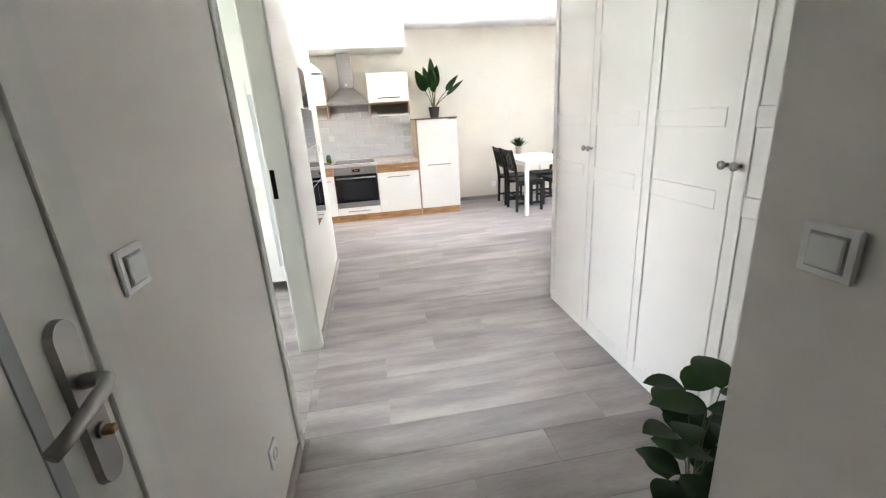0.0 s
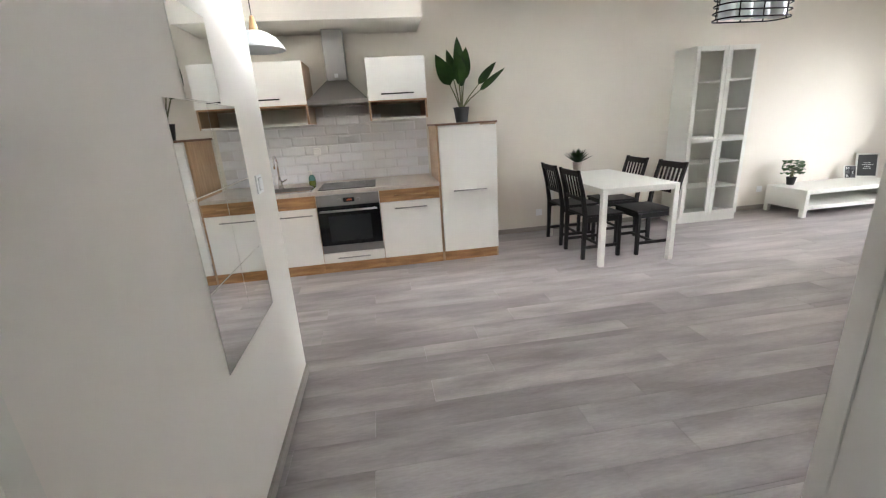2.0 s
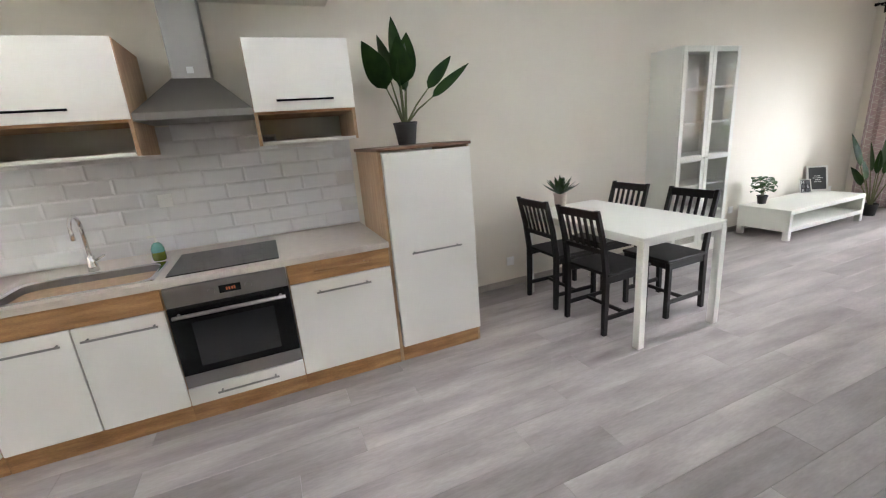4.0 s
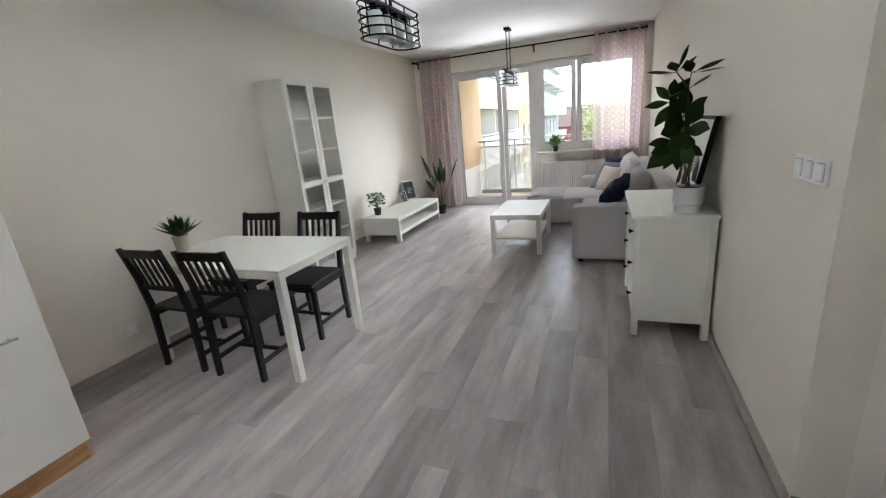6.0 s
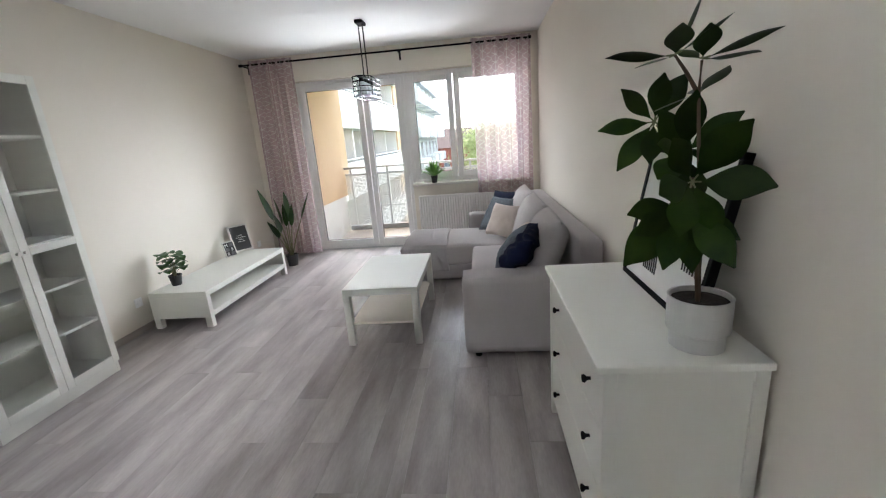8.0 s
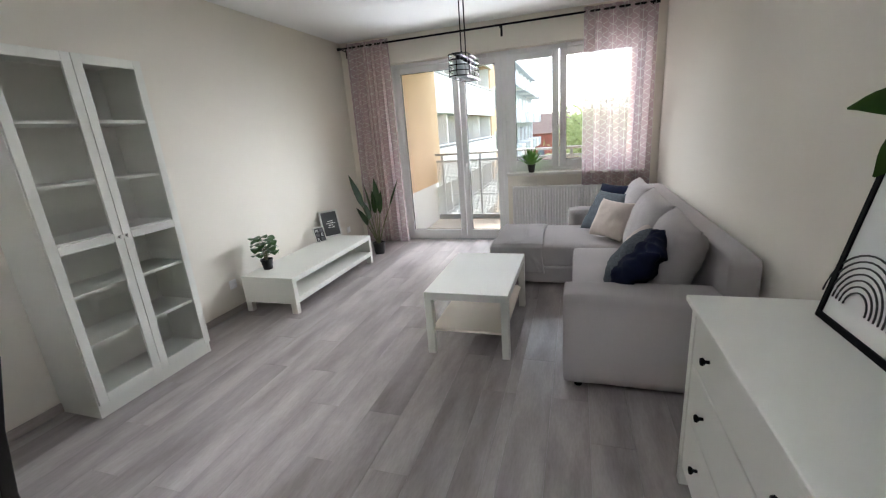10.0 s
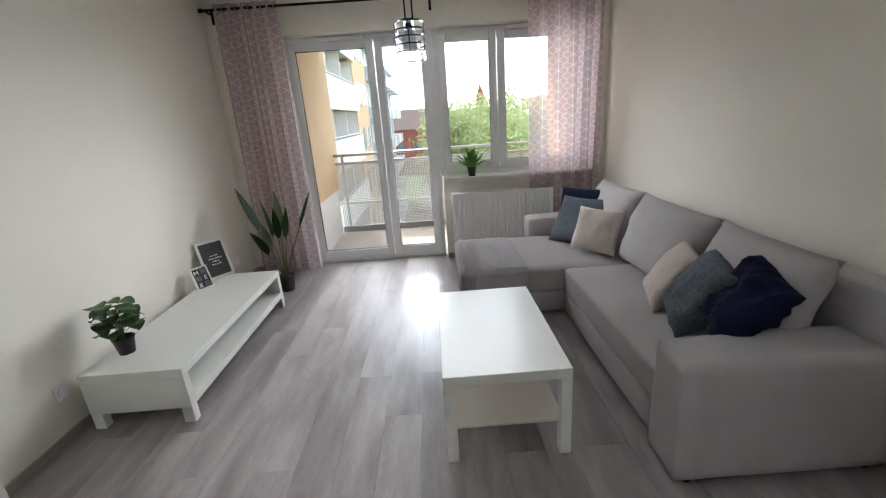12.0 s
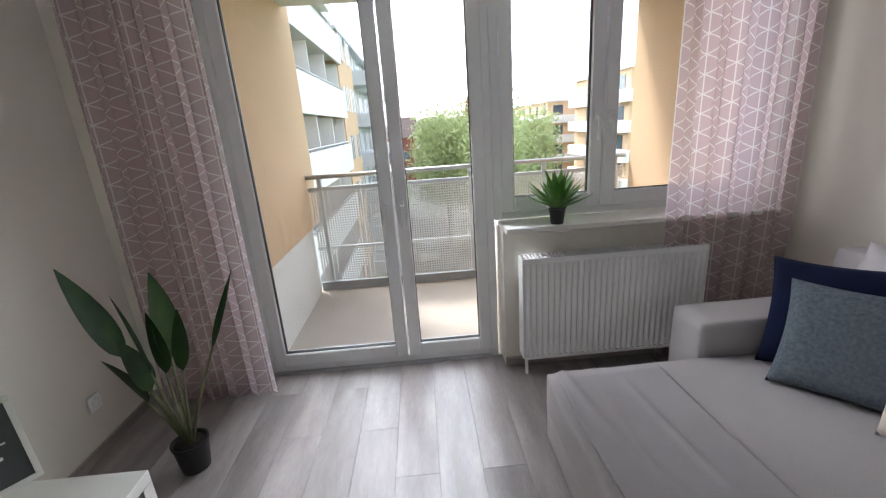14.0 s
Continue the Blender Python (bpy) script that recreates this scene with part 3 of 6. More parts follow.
window_1 = thing("window_1", "white plastic double balcony door with clear glass", "balcony door", kind="structure")
frame_parts(window_1, X_F, X_F + 0.07, DOOR_Y0 + 0.02, DOOR_Y1, 0.0, HEAD, 0.055, M_pvc)
sash(window_1, 5.76, 6.61, 0.05, 2.29, 5.80, 1.03)
sash(window_1, 5.215, 5.75, 0.05, 2.29, 5.712, 1.03)
for y0, y1 in ((5.86, 6.30), (5.37, 5.66)):
    part("vent", bx(X_F - 0.035, X_F - 0.001, y0, y1, 2.292, 2.332, bevel=0.008), M_pvc, window_1, "white trickle vent")
window_2 = thing("window_2", "white plastic two-sash window above the sill", "window", kind="structure")
frame_parts(window_2, X_F, X_F + 0.07, WIN_Y0, DOOR_Y0 + 0.02, SILL, HEAD, 0.055, M_pvc)
sash(window_2, 4.535, 5.125, SILL + 0.045, 2.29, 4.572, 1.45)
sash(window_2, 3.645, 4.525, SILL + 0.045, 2.29, 4.488, 1.45)
part("vent", bx(X_F - 0.035, X_F - 0.001, 4.05, 4.44, 2.292, 2.332, bevel=0.008), M_pvc, window_2, "white trickle vent")
sl = solid("window_sill", M_sill, (X_E - 0.10, X_F, WIN_Y0 - 0.0, DOOR_Y0 - 0.002, SILL - 0.03, SILL), label="pale stone window sill", category="window sill", bevel=0.004)
solid("threshold", M_galv, (X_F - 0.03, X_F + 0.07, DOOR_Y0 + 0.02, DOOR_Y1, -0.02, 0.012), label="grey metal balcony door threshold", category="threshold", bevel=0.003)

# ---- balcony ----
B_X = 9.66
solid("balcony_floor", M_balfloor, (8.18, B_X + 0.1, 3.3, 6.9, -0.3, -0.05), label="beige concrete balcony floor", category="balcony floor")
solid("balcony_side_wall", M_render, (8.3, 9.62, 6.66, 6.9, -0.06, 0.60), label="white rendered base of balcony wall", category="wall")
solid("balcony_side_wall", M_peach, (8.3, 9.95, 6.662, 6.9, 0.60, 2.75), label="peach rendered balcony wall", category="wall")
solid("balcony_side_wall", M_peach, (8.3, 9.62, 3.2, 3.60, -0.06, 2.75), label="peach rendered balcony wall", category="wall")
solid("balcony_slab_above", M_render, (8.3, 9.75, 3.2, 6.9, 2.52, 2.80), label="white underside of the balcony above", category="slab")
solid("facade", M_peach, (8.3, 8.31, -6, 3.2, -9.5, 6), (8.3, 8.31, 6.9, 12, -9.5, 6), label="peach outer facade", category="facade")
rail = thing("balcony_railing", "galvanised balcony railing with perforated metal sheet", "railing", (B_X, 0, -0.05))
part("handrail", tube(BM(), [(0, 3.62, 1.13), (0, 6.66, 1.13)], 0.021, 10), M_galv, rail, smooth=True)
for z0, z1 in ((0.99, 1.03), (0.42, 0.445)):
    part("rail_bar", bx(0.03, 0.05, 3.62, 6.66, z0, z1, bevel=0.003), M_galv, rail)
part("toe_board", bx(-0.006, 0.03, 3.62, 6.66, 0.0, 0.085, bevel=0.003), M_toe, rail, "dark grey toe board")
for y in (3.7, 4.40, 5.12, 5.88, 6.55):
    part("post", bx(0.02, 0.055, y - 0.02, y + 0.02, 0.0, 1.12, bevel=0.003), M_galv, rail)
for y0, y1 in ((3.63, 4.38), (4.42, 5.10), (5.14, 5.86), (5.90, 6.65)):
    part("perforated_sheet", bx(0.013, 0.015, y0, y1, 0.09, 1.0), M_perf, rail, "perforated metal sheet")


# ---- kitchen ----
YF = 6.49


def bar_handle(own, x0, x1, y, z, mt=None):
    h = tube(BM(), [(x0, y - 0.032, z), (x1, y - 0.032, z)], 0.006, 8)
    for x in (x0 + 0.02, x1 - 0.02):
        cyl(h, (x, y, z), (x, y - 0.032, z), 0.005, seg=8)
    part("handle", h, mt or M_steel, own, "brushed steel bar handle", smooth=True)


def carcass(own, x0, x1, y0, y1, z0, z1, m, t=0.018, top=True, back=True):
    b = BM()
    box(b, x0, x0 + t, y0, y1, z0, z1)
    box(b, x1 - t, x1, y0, y1, z0, z1)
    box(b, x0 + t, x1 - t, y0, y1, z0, z0 + t)
    if top:
        box(b, x0 + t, x1 - t, y0, y1, z1 - t, z1)
    if back:
        box(b, x0 + t, x1 - t, y1 - 0.01, y1, z0 + t, z1 - t)
    return part("body", b, m, own)


fr = thing("fridge_cabinet", "tall white kitchen cabinet with golden oak carcass, next to worktop", "fridge cabinet", (1.0, YF, 0))
part("side_panel", bx(0.0, 0.018, 0.02, 0.62, 0, 1.365, bevel=0.002), M_oakv, fr, "golden oak side panel")
part("side_panel", bx(0.577, 0.595, 0.02, 0.62, 0, 1.365, bevel=0.002), M_oakv, fr, "golden oak side panel")
part("top", bx(-0.008, 0.603, 0.0, 0.64, 1.365, 1.384, bevel=0.002), M_oakdark, fr, "red-brown oak top board")
part("plinth", bx(0.018, 0.577, 0.018, 0.036, 0, 0.10), M_oak, fr, "golden oak plinth")
part("back", bx(0.018, 0.577, 0.60, 0.62, 0.1, 1.36), M_white, fr)
d = part("door", bx(0.022, 0.592, -0.001, 0.018, 0.104, 1.352, bevel=0.003), M_kwhite, fr, "white gloss door")
bar_handle(d, 0.135, 0.475, 0.0, 0.735)


def base_unit(name, label, x0, w, door_splits, drawer=True, drawer_handle=True):
    u = thing(name, label, "kitchen cabinet", (x0, YF, 0), group="kitchen base cabinets")
    carcass(u, 0.0, w, 0.02, 0.56, 0.10, 0.795, M_oakv)
    part("plinth", bx(0.0, w, 0.016, 0.034, 0, 0.10), M_oak, u, "golden oak plinth")
    if drawer:
        dr = part("drawer_front", bx(0.003, w - 0.003, 0.0, 0.018, 0.680, 0.792, bevel=0.003), M_oak, u, "golden oak drawer front")
        if drawer_handle:
            bar_handle(dr, w / 2 - 0.16, w / 2 + 0.16, 0.0, 0.742, M_oak)
    for a, b in zip(door_splits, door_splits[1:]):
        dd = part("door", bx(a + 0.003, b - 0.003, 0.0, 0.018, 0.104, 0.674, bevel=0.003), M_kwhite, u, "white gloss door")
        bar_handle(dd, (a + b) / 2 - 0.16, (a + b) / 2 + 0.16, 0.0, 0.612)
    return u


base_unit("base_cabinet", "white base cabinet with golden oak drawer beside the oven", 0.395, 0.60, [0, 0.60])
base_unit("sink_cabinet", "white sink cabinet with golden oak rail", -1.015, 0.80, [0, 0.40, 0.80], drawer_handle=False)
base_unit("corner_cabinet", "white base cabinet with golden oak rail at the end", -1.62, 0.60, [0, 0.60])
ov = thing("oven", "built-in steel and black glass oven", "oven", (-0.215, YF, 0))
part("plinth", bx(0.0, 0.61, 0.016, 0.034, 0, 0.10), M_oak, ov, "golden oak plinth")
dd = part("drawer_front", bx(0.003, 0.607, 0.0, 0.018, 0.104, 0.205, bevel=0.003), M_kwhite, ov, "white gloss drawer front")
bar_handle(dd, 0.145, 0.465, 0.0, 0.160)
part("body", bx(0.01, 0.60, 0.022, 0.54, 0.21, 0.79), M_steel, ov)
part("steel_strip", bx(0.006, 0.604, -0.002, 0.022, 0.212, 0.285, bevel=0.003), M_steel, ov, "brushed steel lower strip")
og = part("oven_door", bx(0.006, 0.604, -0.006, 0.022, 0.288, 0.680, bevel=0.003), M_ovenglass, ov, "black glass oven door")
part("window", bx(0.10, 0.51, -0.0075, -0.0055, 0.33, 0.585, bevel=0.0005), mat("dark_oven_window", (0.02, 0.02, 0.022), 0.06, vary=0.05), og)
h = tube(BM(), [(0.03, -0.05, 0.640), (0.58, -0.05, 0.640)], 0.010, 10)
for x in (0.055, 0.555):
    cyl(h, (x, -0.004, 0.640), (x, -0.05, 0.640), 0.007, seg=8)
part("oven_handle", h, M_steel, og, "steel bar handle", smooth=True)
pn = part("control_panel", bx(0.006, 0.604, -0.004, 0.022, 0.683, 0.790, bevel=0.003), M_steel, ov, "brushed steel control panel")
for x in (0.225, 0.405):
    part("knob", cyl(BM(), (x, -0.002, 0.735), (x, -0.024, 0.735), 0.019, 0.017, 20), M_steel, pn, "round steel knob")
part("display", bx(0.262, 0.368, -0.0055, -0.0035, 0.715, 0.757), M_ovenglass, pn, "black display")
bm = BM()
for x in (0.296, 0.308, 0.322, 0.334):
    box(bm, x, x + 0.008, -0.007, -0.0056, 0.728, 0.744)
part("digits", bm, M_red, pn, "amber digits")

wt = thing("worktop", "beige-grey laminate kitchen worktop", "worktop", (0, 0, 0))
part("slab", bx(-1.0, -0.93, YF - 0.012, Y_N - 0.012, 0.797, 0.832), M_worktop, wt)
part("slab", bx(-0.93, -0.25, YF - 0.012, YF + 0.06, 0.797, 0.832), M_worktop, wt)
part("slab", bx(-0.93, -0.25, 6.95, Y_N - 0.012, 0.797, 0.832), M_worktop, wt)
part("slab", bx(-0.25, 0.997, YF - 0.012, Y_N - 0.012, 0.797, 0.832, bevel=0.003), M_worktop, wt)
part("slab", bx(-1.63, -1.0, YF - 0.012, Y_N - 0.012, 0.797, 0.832, bevel=0.003), M_worktop, wt)
hob = thing("hob", "black glass induction hob set in the worktop", "hob", (-0.19, 6.55, 0.832))
part("glass", bx(0.0, 0.56, 0.0, 0.52, 0.0, 0.006, bevel=0.002), M_ovenglass, hob)
for cx, cy, r in ((0.15, 0.14, 0.09), (0.41, 0.14, 0.075), (0.15, 0.38, 0.075), (0.41, 0.38, 0.09)):
    bm = BM()
    for k in range(32):
        a0, a1 = 2 * math.pi * k / 32, 2 * math.pi * (k + 1) / 32
        vs = [bm.verts.new((cx + rr * math.cos(a), cy + rr * math.sin(a), 0.0066)) for rr, a in ((r, a0), (r, a1), (r - 0.003, a1), (r - 0.003, a0))]
        bm.faces.new(vs)
    part("zone_marking", bm, M_ring, hob, "faint dark grey cooking zone ring")
sk = thing("sink", "steel kitchen sink with drainer in the worktop", "sink", (-0.93, 6.55, 0.832))


def rounded(x0, x1, y0, y1, r, z, bm):
    """One ring of points round a rectangle with rounded corners."""
    ring = []
    for cx, cy, a0 in ((x1 - r, y1 - r, 0), (x0 + r, y1 - r, 90), (x0 + r, y0 + r, 180), (x1 - r, y0 + r, 270)):
        for k in range(7):
            a = radians(a0 + 15 * k)
            ring.append(bm.verts.new((cx + r * math.cos(a), cy + r * math.sin(a), z)))
    return ring


def skin(bm, rings, close=False):
    for r0, r1 in zip(rings, rings[1:]):
        for k in range(len(r0)):
            bm.faces.new((r0[k], r0[(k + 1) % len(r0)], r1[(k + 1) % len(r0)], r1[k]))
    if close:
        bm.faces.new(rings[-1])


bm = BM()
skin(bm, [rounded(-0.012, 0.692, -0.012, 0.412, 0.03, 0.0005, bm), rounded(-0.008, 0.688, -0.008, 0.408, 0.03, 0.005, bm),
          rounded(0.012, 0.668, 0.012, 0.388, 0.07, 0.005, bm), rounded(0.018, 0.662, 0.018, 0.382, 0.07, 0.0, bm)])
part("rim", bm, M_chrome, sk, "polished steel rim", smooth=True)
bm = BM()
skin(bm, [rounded(0.018, 0.662, 0.018, 0.382, 0.07, 0.0, bm), rounded(0.022, 0.658, 0.022, 0.378, 0.07, -0.10, bm),
          rounded(0.035, 0.645, 0.035, 0.365, 0.06, -0.14, bm), rounded(0.07, 0.61, 0.07, 0.33, 0.05, -0.155, bm)], True)
part("basin", bm, M_steel, sk, "brushed steel basin", smooth=True)
part("drain", cyl(BM(), (0.34, 0.20, -0.1545), (0.34, 0.20, -0.151), 0.045, 0.04, 20), M_chrome, sk, "round chrome drain")
tap = thing("tap", "chrome swan-neck kitchen tap behind the sink", "tap", (-0.63, 7.03, 0.832))
part("base", lathe(BM(), [(0, 0), (0.028, 0), (0.026, 0.03), (0.022, 0.05), (0.02, 0.09), (0, 0.09)], 16), M_chrome, tap, smooth=True)
pts = [(0, 0, 0.08), (0, 0, 0.26)] + [(0, -0.07 + 0.07 * math.cos(a), 0.26 + 0.07 * math.sin(a)) for a in np.linspace(0.2, math.pi, 10)] + [(0, -0.14, 0.21)]
part("spout", tube(BM(), pts, 0.011, 12), M_chrome, tap, smooth=True)
part("lever", tube(BM(), [(0.02, 0, 0.06), (0.07, 0, 0.085)], 0.007, 8), M_chrome, tap, smooth=True)
sb = thing("soap_bottle", "small glass bottle half full of yellow-green soap with pump", "bottle", (-0.30, 7.04, 0.832))
part("bottle", lathe(BM(), [(0, 0), (0.034, 0), (0.037, 0.01), (0.037, 0.05), (0.0365, 0.052), (0, 0.052)], 20), M_soap, sb, "yellow-green liquid soap", smooth=True)
part("shoulder", lathe(BM(), [(0.0365, 0.052), (0.036, 0.072), (0.027, 0.098), (0.013, 0.112), (0, 0.112)], 20), M_soapglass, sb, "blue-green glass shoulder", smooth=True)
part("pump", tube(BM(), [(0, 0, 0.112), (0, 0, 0.150), (-0.035, -0.012, 0.150)], 0.007, 8), M_white, sb, "white pump head")


def wall_unit(name, label, x0, w, doors):
    u = thing(name, label, "wall cabinet", (x0, 6.77, 0), group="kitchen wall cabinets")
    D = Y_N - 6.77
    for xx in (0, w - 0.018):
        part("side_panel", bx(xx, xx + 0.018, 0.02, D, 1.455, 2.03), M_oakv, u, "golden oak side panel")
    part("shelf", bx(0.018, w - 0.018, 0.006, D, 1.455, 1.473, bevel=0.001), M_white, u, "white open shelf")
    part("top", bx(0.018, w - 0.018, 0.02, D, 2.012, 2.03), M_white, u)
    part("bottom", bx(0.018, w - 0.018, 0.02, D, 1.625, 1.643), M_oak, u)
    part("back", bx(0.018, w - 0.018, D - 0.01, D - 0.004, 1.473, 1.625), M_wall, u)
    for a, c in zip(doors, doors[1:]):
        dd = part("door", bx(a + 0.002, c - 0.002, 0.0, 0.018, 1.640, 2.030, bevel=0.003), M_kwhite, u, "white gloss flap door")
        bar_handle(dd, (a + c) / 2 - 0.16, (a + c) / 2 + 0.16, 0.0, 1.695, M_blackm)


wall_unit("wall_cabinet", "white wall cabinet with oak sides and open shelf", 0.385, 0.58, [0, 0.58])
wall_unit("wall_cabinet", "wide white wall cabinet with oak sides and open shelf", -1.0, 0.80, [0, 0.80])
hd = thing("cooker_hood", "brushed steel chimney cooker hood above the hob", "cooker hood", (0.09, 0, 0))
part("rim", bx(-0.295, 0.295, 6.80, Y_N - 0.002, 1.630, 1.672, bevel=0.003), M_steel, hd)
b = BM()
lo = [b.verts.new(v) for v in ((-0.29, 6.81, 1.672), (0.29, 6.81, 1.672), (0.29, Y_N - 0.004, 1.672), (-0.29, Y_N - 0.004, 1.672))]
hi = [b.verts.new(v) for v in ((-0.105, 7.04, 1.868), (0.105, 7.04, 1.868), (0.105, Y_N - 0.004, 1.868), (-0.105, Y_N - 0.004, 1.868))]
for i in range(4):
    b.faces.new((lo[i], lo[(i + 1) % 4], hi[(i + 1) % 4], hi[i]))
b.faces.new(hi), b.faces.new(lo[::-1])
part("canopy", b, M_steel, hd, "sloped steel canopy")
ch = part("chimney", bx(-0.10, 0.10, 7.045, Y_N - 0.004, 1.868, 2.34, bevel=0.002), M_steel, hd, "steel chimney")
part("badge", bx(-0.018, 0.018, 7.042, 7.046, 1.895, 1.93), M_galv, ch, "small engraved badge")
pd = thing("kitchen_pendant_lamp", "white opal glass dome pendant with wooden neck", "pendant lamp", (-0.30, 5.60, 0))
prof = [(0.022, 2.055), (0.05, 2.05), (0.09, 2.035), (0.13, 2.008), (0.165, 1.97), (0.185, 1.935), (0.182, 1.933), (0.16, 1.965), (0.125, 2.0), (0.085, 2.027), (0.05, 2.042), (0.022, 2.047)]
part("shade", lathe(BM(), prof, 32), M_opal, pd, "white opal glass dome", smooth=True)
part("neck", lathe(BM(), [(0, 2.05), (0.03, 2.05), (0.026, 2.08), (0.013, 2.14), (0, 2.14)], 16), M_lightwood, pd, "light wood neck", smooth=True)
part("cord", tube(BM(), [(0, 0, 2.14), (0, 0, CEIL)], 0.003, 6), M_blackm, pd)
part("canopy", lathe(BM(), [(0, CEIL), (0.05, CEIL), (0.045, CEIL - 0.025), (0, CEIL - 0.028)], 16), M_lightwood, pd)


# ---- switches, sockets ----
def plate(name, label, at, rz, w, h, rockers, cat="light switch"):
    o = thing(name, label, cat, at, rz)
    part("plate", bx(-w / 2, w / 2, -0.009, 0, -h / 2, h / 2, bevel=0.003), M_plastic, o)
    for i in range(rockers):
        c = -w / 2 + w * (i + 0.5) / rockers
        s = min(w / rockers, h) * (0.30 if cat == "light switch" else 0.27)
        if cat == "light switch":
            # thin grey sheet that paints the shade round the rocker
            part("gap_shade", bx(c - s - 0.003, c + s + 0.003, -0.0098, -0.008, -0.029, 0.029), M_gapshade, o, "grey sheet painted as the shade round the rocker")
            part("rocker", bx(c - s, c + s, -0.015, -0.009, -0.026, 0.026, bevel=0.002), M_plastic, o)
        else:
            q = lathe(BM(), [(0.0, -0.004), (0.019, -0.004), (0.020, 0.004), (0.024, 0.004), (0.024, 0.0), (0.0, 0.0)], 18)
            bmesh.ops.transform(q, matrix=Matrix.Translation((c, -0.010, 0)) @ Matrix.Rotation(radians(90), 4, "X"), verts=q.verts)
            part("socket_well", q, M_plastic, o)
    return o


plate("light_switch", "white triple light switch on cream wall", (2.36, Y_S, 1.20), 180, 0.245, 0.085, 3)
plate("light_switch", "white single light switch beside hall door", (X_H, 1.235, 1.165), 90, 0.085, 0.085, 1)
plate("light_switch", "white single light switch beside the mirror tiles", (X_H, 4.43, 1.18), 90, 0.085, 0.085, 1)
plate("light_switch", "white single light switch near the entrance", (X_R, 0.92, 1.165), -90, 0.085, 0.085, 1)
plate("wall_socket", "white round wall socket low on hall wall", (X_H, 1.70, 0.30), 90, 0.08, 0.08, 1, "socket")
plate("wall_socket", "white wall socket near the dining table", (2.35, Y_N, 0.24), 0, 0.08, 0.08, 1, "socket")
plate("wall_socket", "white wall socket beside the media bench", (5.47, Y_N, 0.275), 0, 0.08, 0.08, 1, "socket")
plate("wall_socket", "white wall socket on the tiles above the worktop", (-0.24, Y_N - 0.0146, 1.165), 0, 0.082, 0.082, 1, "socket")
plate("wall_socket", "white wall socket near the curtain", (7.56, Y_N, 0.27), 0, 0.08, 0.08, 1, "socket")
plate("wall_socket", "white wall socket beside the sofa", (4.70, Y_S, 0.30), 180, 0.08, 0.08, 1, "socket")

# ---- mirror tiles ----
for i, (y, z) in enumerate([(3.685, 0.645), (3.985, 0.645), (3.685, 0.935), (3.985, 0.935), (3.685, 1.225), (3.985, 1.225), (3.835, 1.515)]):
    o = part("mirror_tile", bx(0, 0.004, 0.001, 0.299, 0.001, 0.288, bevel=0.0008), M_mirror)
    o.location = (X_H + 0.001, y, z)
    tagged(o, "square mirror tile glued to the hall wall", "mirror", "mirror tiles on hall wall")


# ---- wardrobe ----
def wardrobe(y0):
    w = thing("wardrobe", "tall white wardrobe with panelled doors and nickel knobs", "wardrobe", (WARD_X, y0, 0), group="hall wardrobes")
    W = 1.0
    b = BM()
    box(b, 0.02, 0.555, 0, 0.018, 0.0, 2.36), box(b, 0.02, 0.555, W - 0.018, W, 0.0, 2.36)
    box(b, 0.02, 0.555, 0.018, W - 0.018, 2.342, 2.36), box(b, 0.02, 0.555, 0.018, W - 0.018, 0.06, 0.078), box(b, 0.545, 0.555, 0.018, W - 0.018, 0.078, 2.342)
    part("body", b, M_ward, w)
    part("plinth", bx(0.006, 0.02, 0.0, W, 0.0, 0.035, bevel=0.002), M_white, w, "white plinth strip")
    for a in (0.0, 0.5):
        y_a, y_b, z_a, z_b = a + 0.002, a + 0.498, 0.038, 2.358
        d = part("door", bx(0.008, 0.018, y_a, y_b, z_a, z_b), M_ward, w)
        s = 0.058
        frame_parts_x(d, y_a, y_b, z_a, z_b, s)
        ky = a + (0.473 if a == 0 else 0.027)
        k = lathe(BM(), [(0.0, -0.002), (0.008, -0.002), (0.007, 0.012), (0.010, 0.017), (0.016, 0.022), (0.016, 0.029), (0.011, 0.034), (0.0, 0.035)], 18)
        bmesh.ops.transform(k, matrix=Matrix.Translation((0.0, ky, 1.17)) @ Matrix.Rotation(radians(-90), 4, "Y"), verts=k.verts)
        part("knob", k, M_nickel, d, "round satin nickel knob", smooth=True)
    return w


def frame_parts_x(own, y0, y1, z0, z1, s):
    """Rails and stiles proud of a door slab."""
    part("stile", bx(0.0, 0.0085, y0, y0 + s, z0, z1, bevel=0.0025), M_ward, own)
    part("stile", bx(0.0, 0.0085, y1 - s, y1, z0, z1, bevel=0.0025), M_ward, own)
    for a, b in ((z0, z0 + s), (z1 - s, z1), (0.998, 1.070), (1.298, 1.368)):
        part("rail", bx(0.0, 0.0083, y0 + s, y1 - s, a, b, bevel=0.0025), M_ward, own)


wardrobe(WARD_Y0)
wardrobe(WARD_Y0 + 1.0)


# ---- dining ----
tb = thing("dining_table", "white rectangular dining table against the wall", "dining table", (2.375, 5.826, 0))
part("tabletop", bx(0, 0.755, 0, 1.24, 0.722, 0.742, bevel=0.004, seg=2), M_white, tb)
for x in (0.0, 0.705):
    for y in (0.0, 1.19):
        part("leg", bx(x, x + 0.05, y, y + 0.05, 0.0, 0.722, bevel=0.003), M_white, tb)
b = BM()
box(b, 0.05, 0.705, 0.004, 0.029, 0.685, 0.722), box(b, 0.05, 0.705, 1.211, 1.236, 0.685, 0.722)
box(b, 0.004, 0.029, 0.05, 1.19, 0.685, 0.722), box(b, 0.726, 0.751, 0.05, 1.19, 0.685, 0.722)
part("apron", b, M_white, tb)


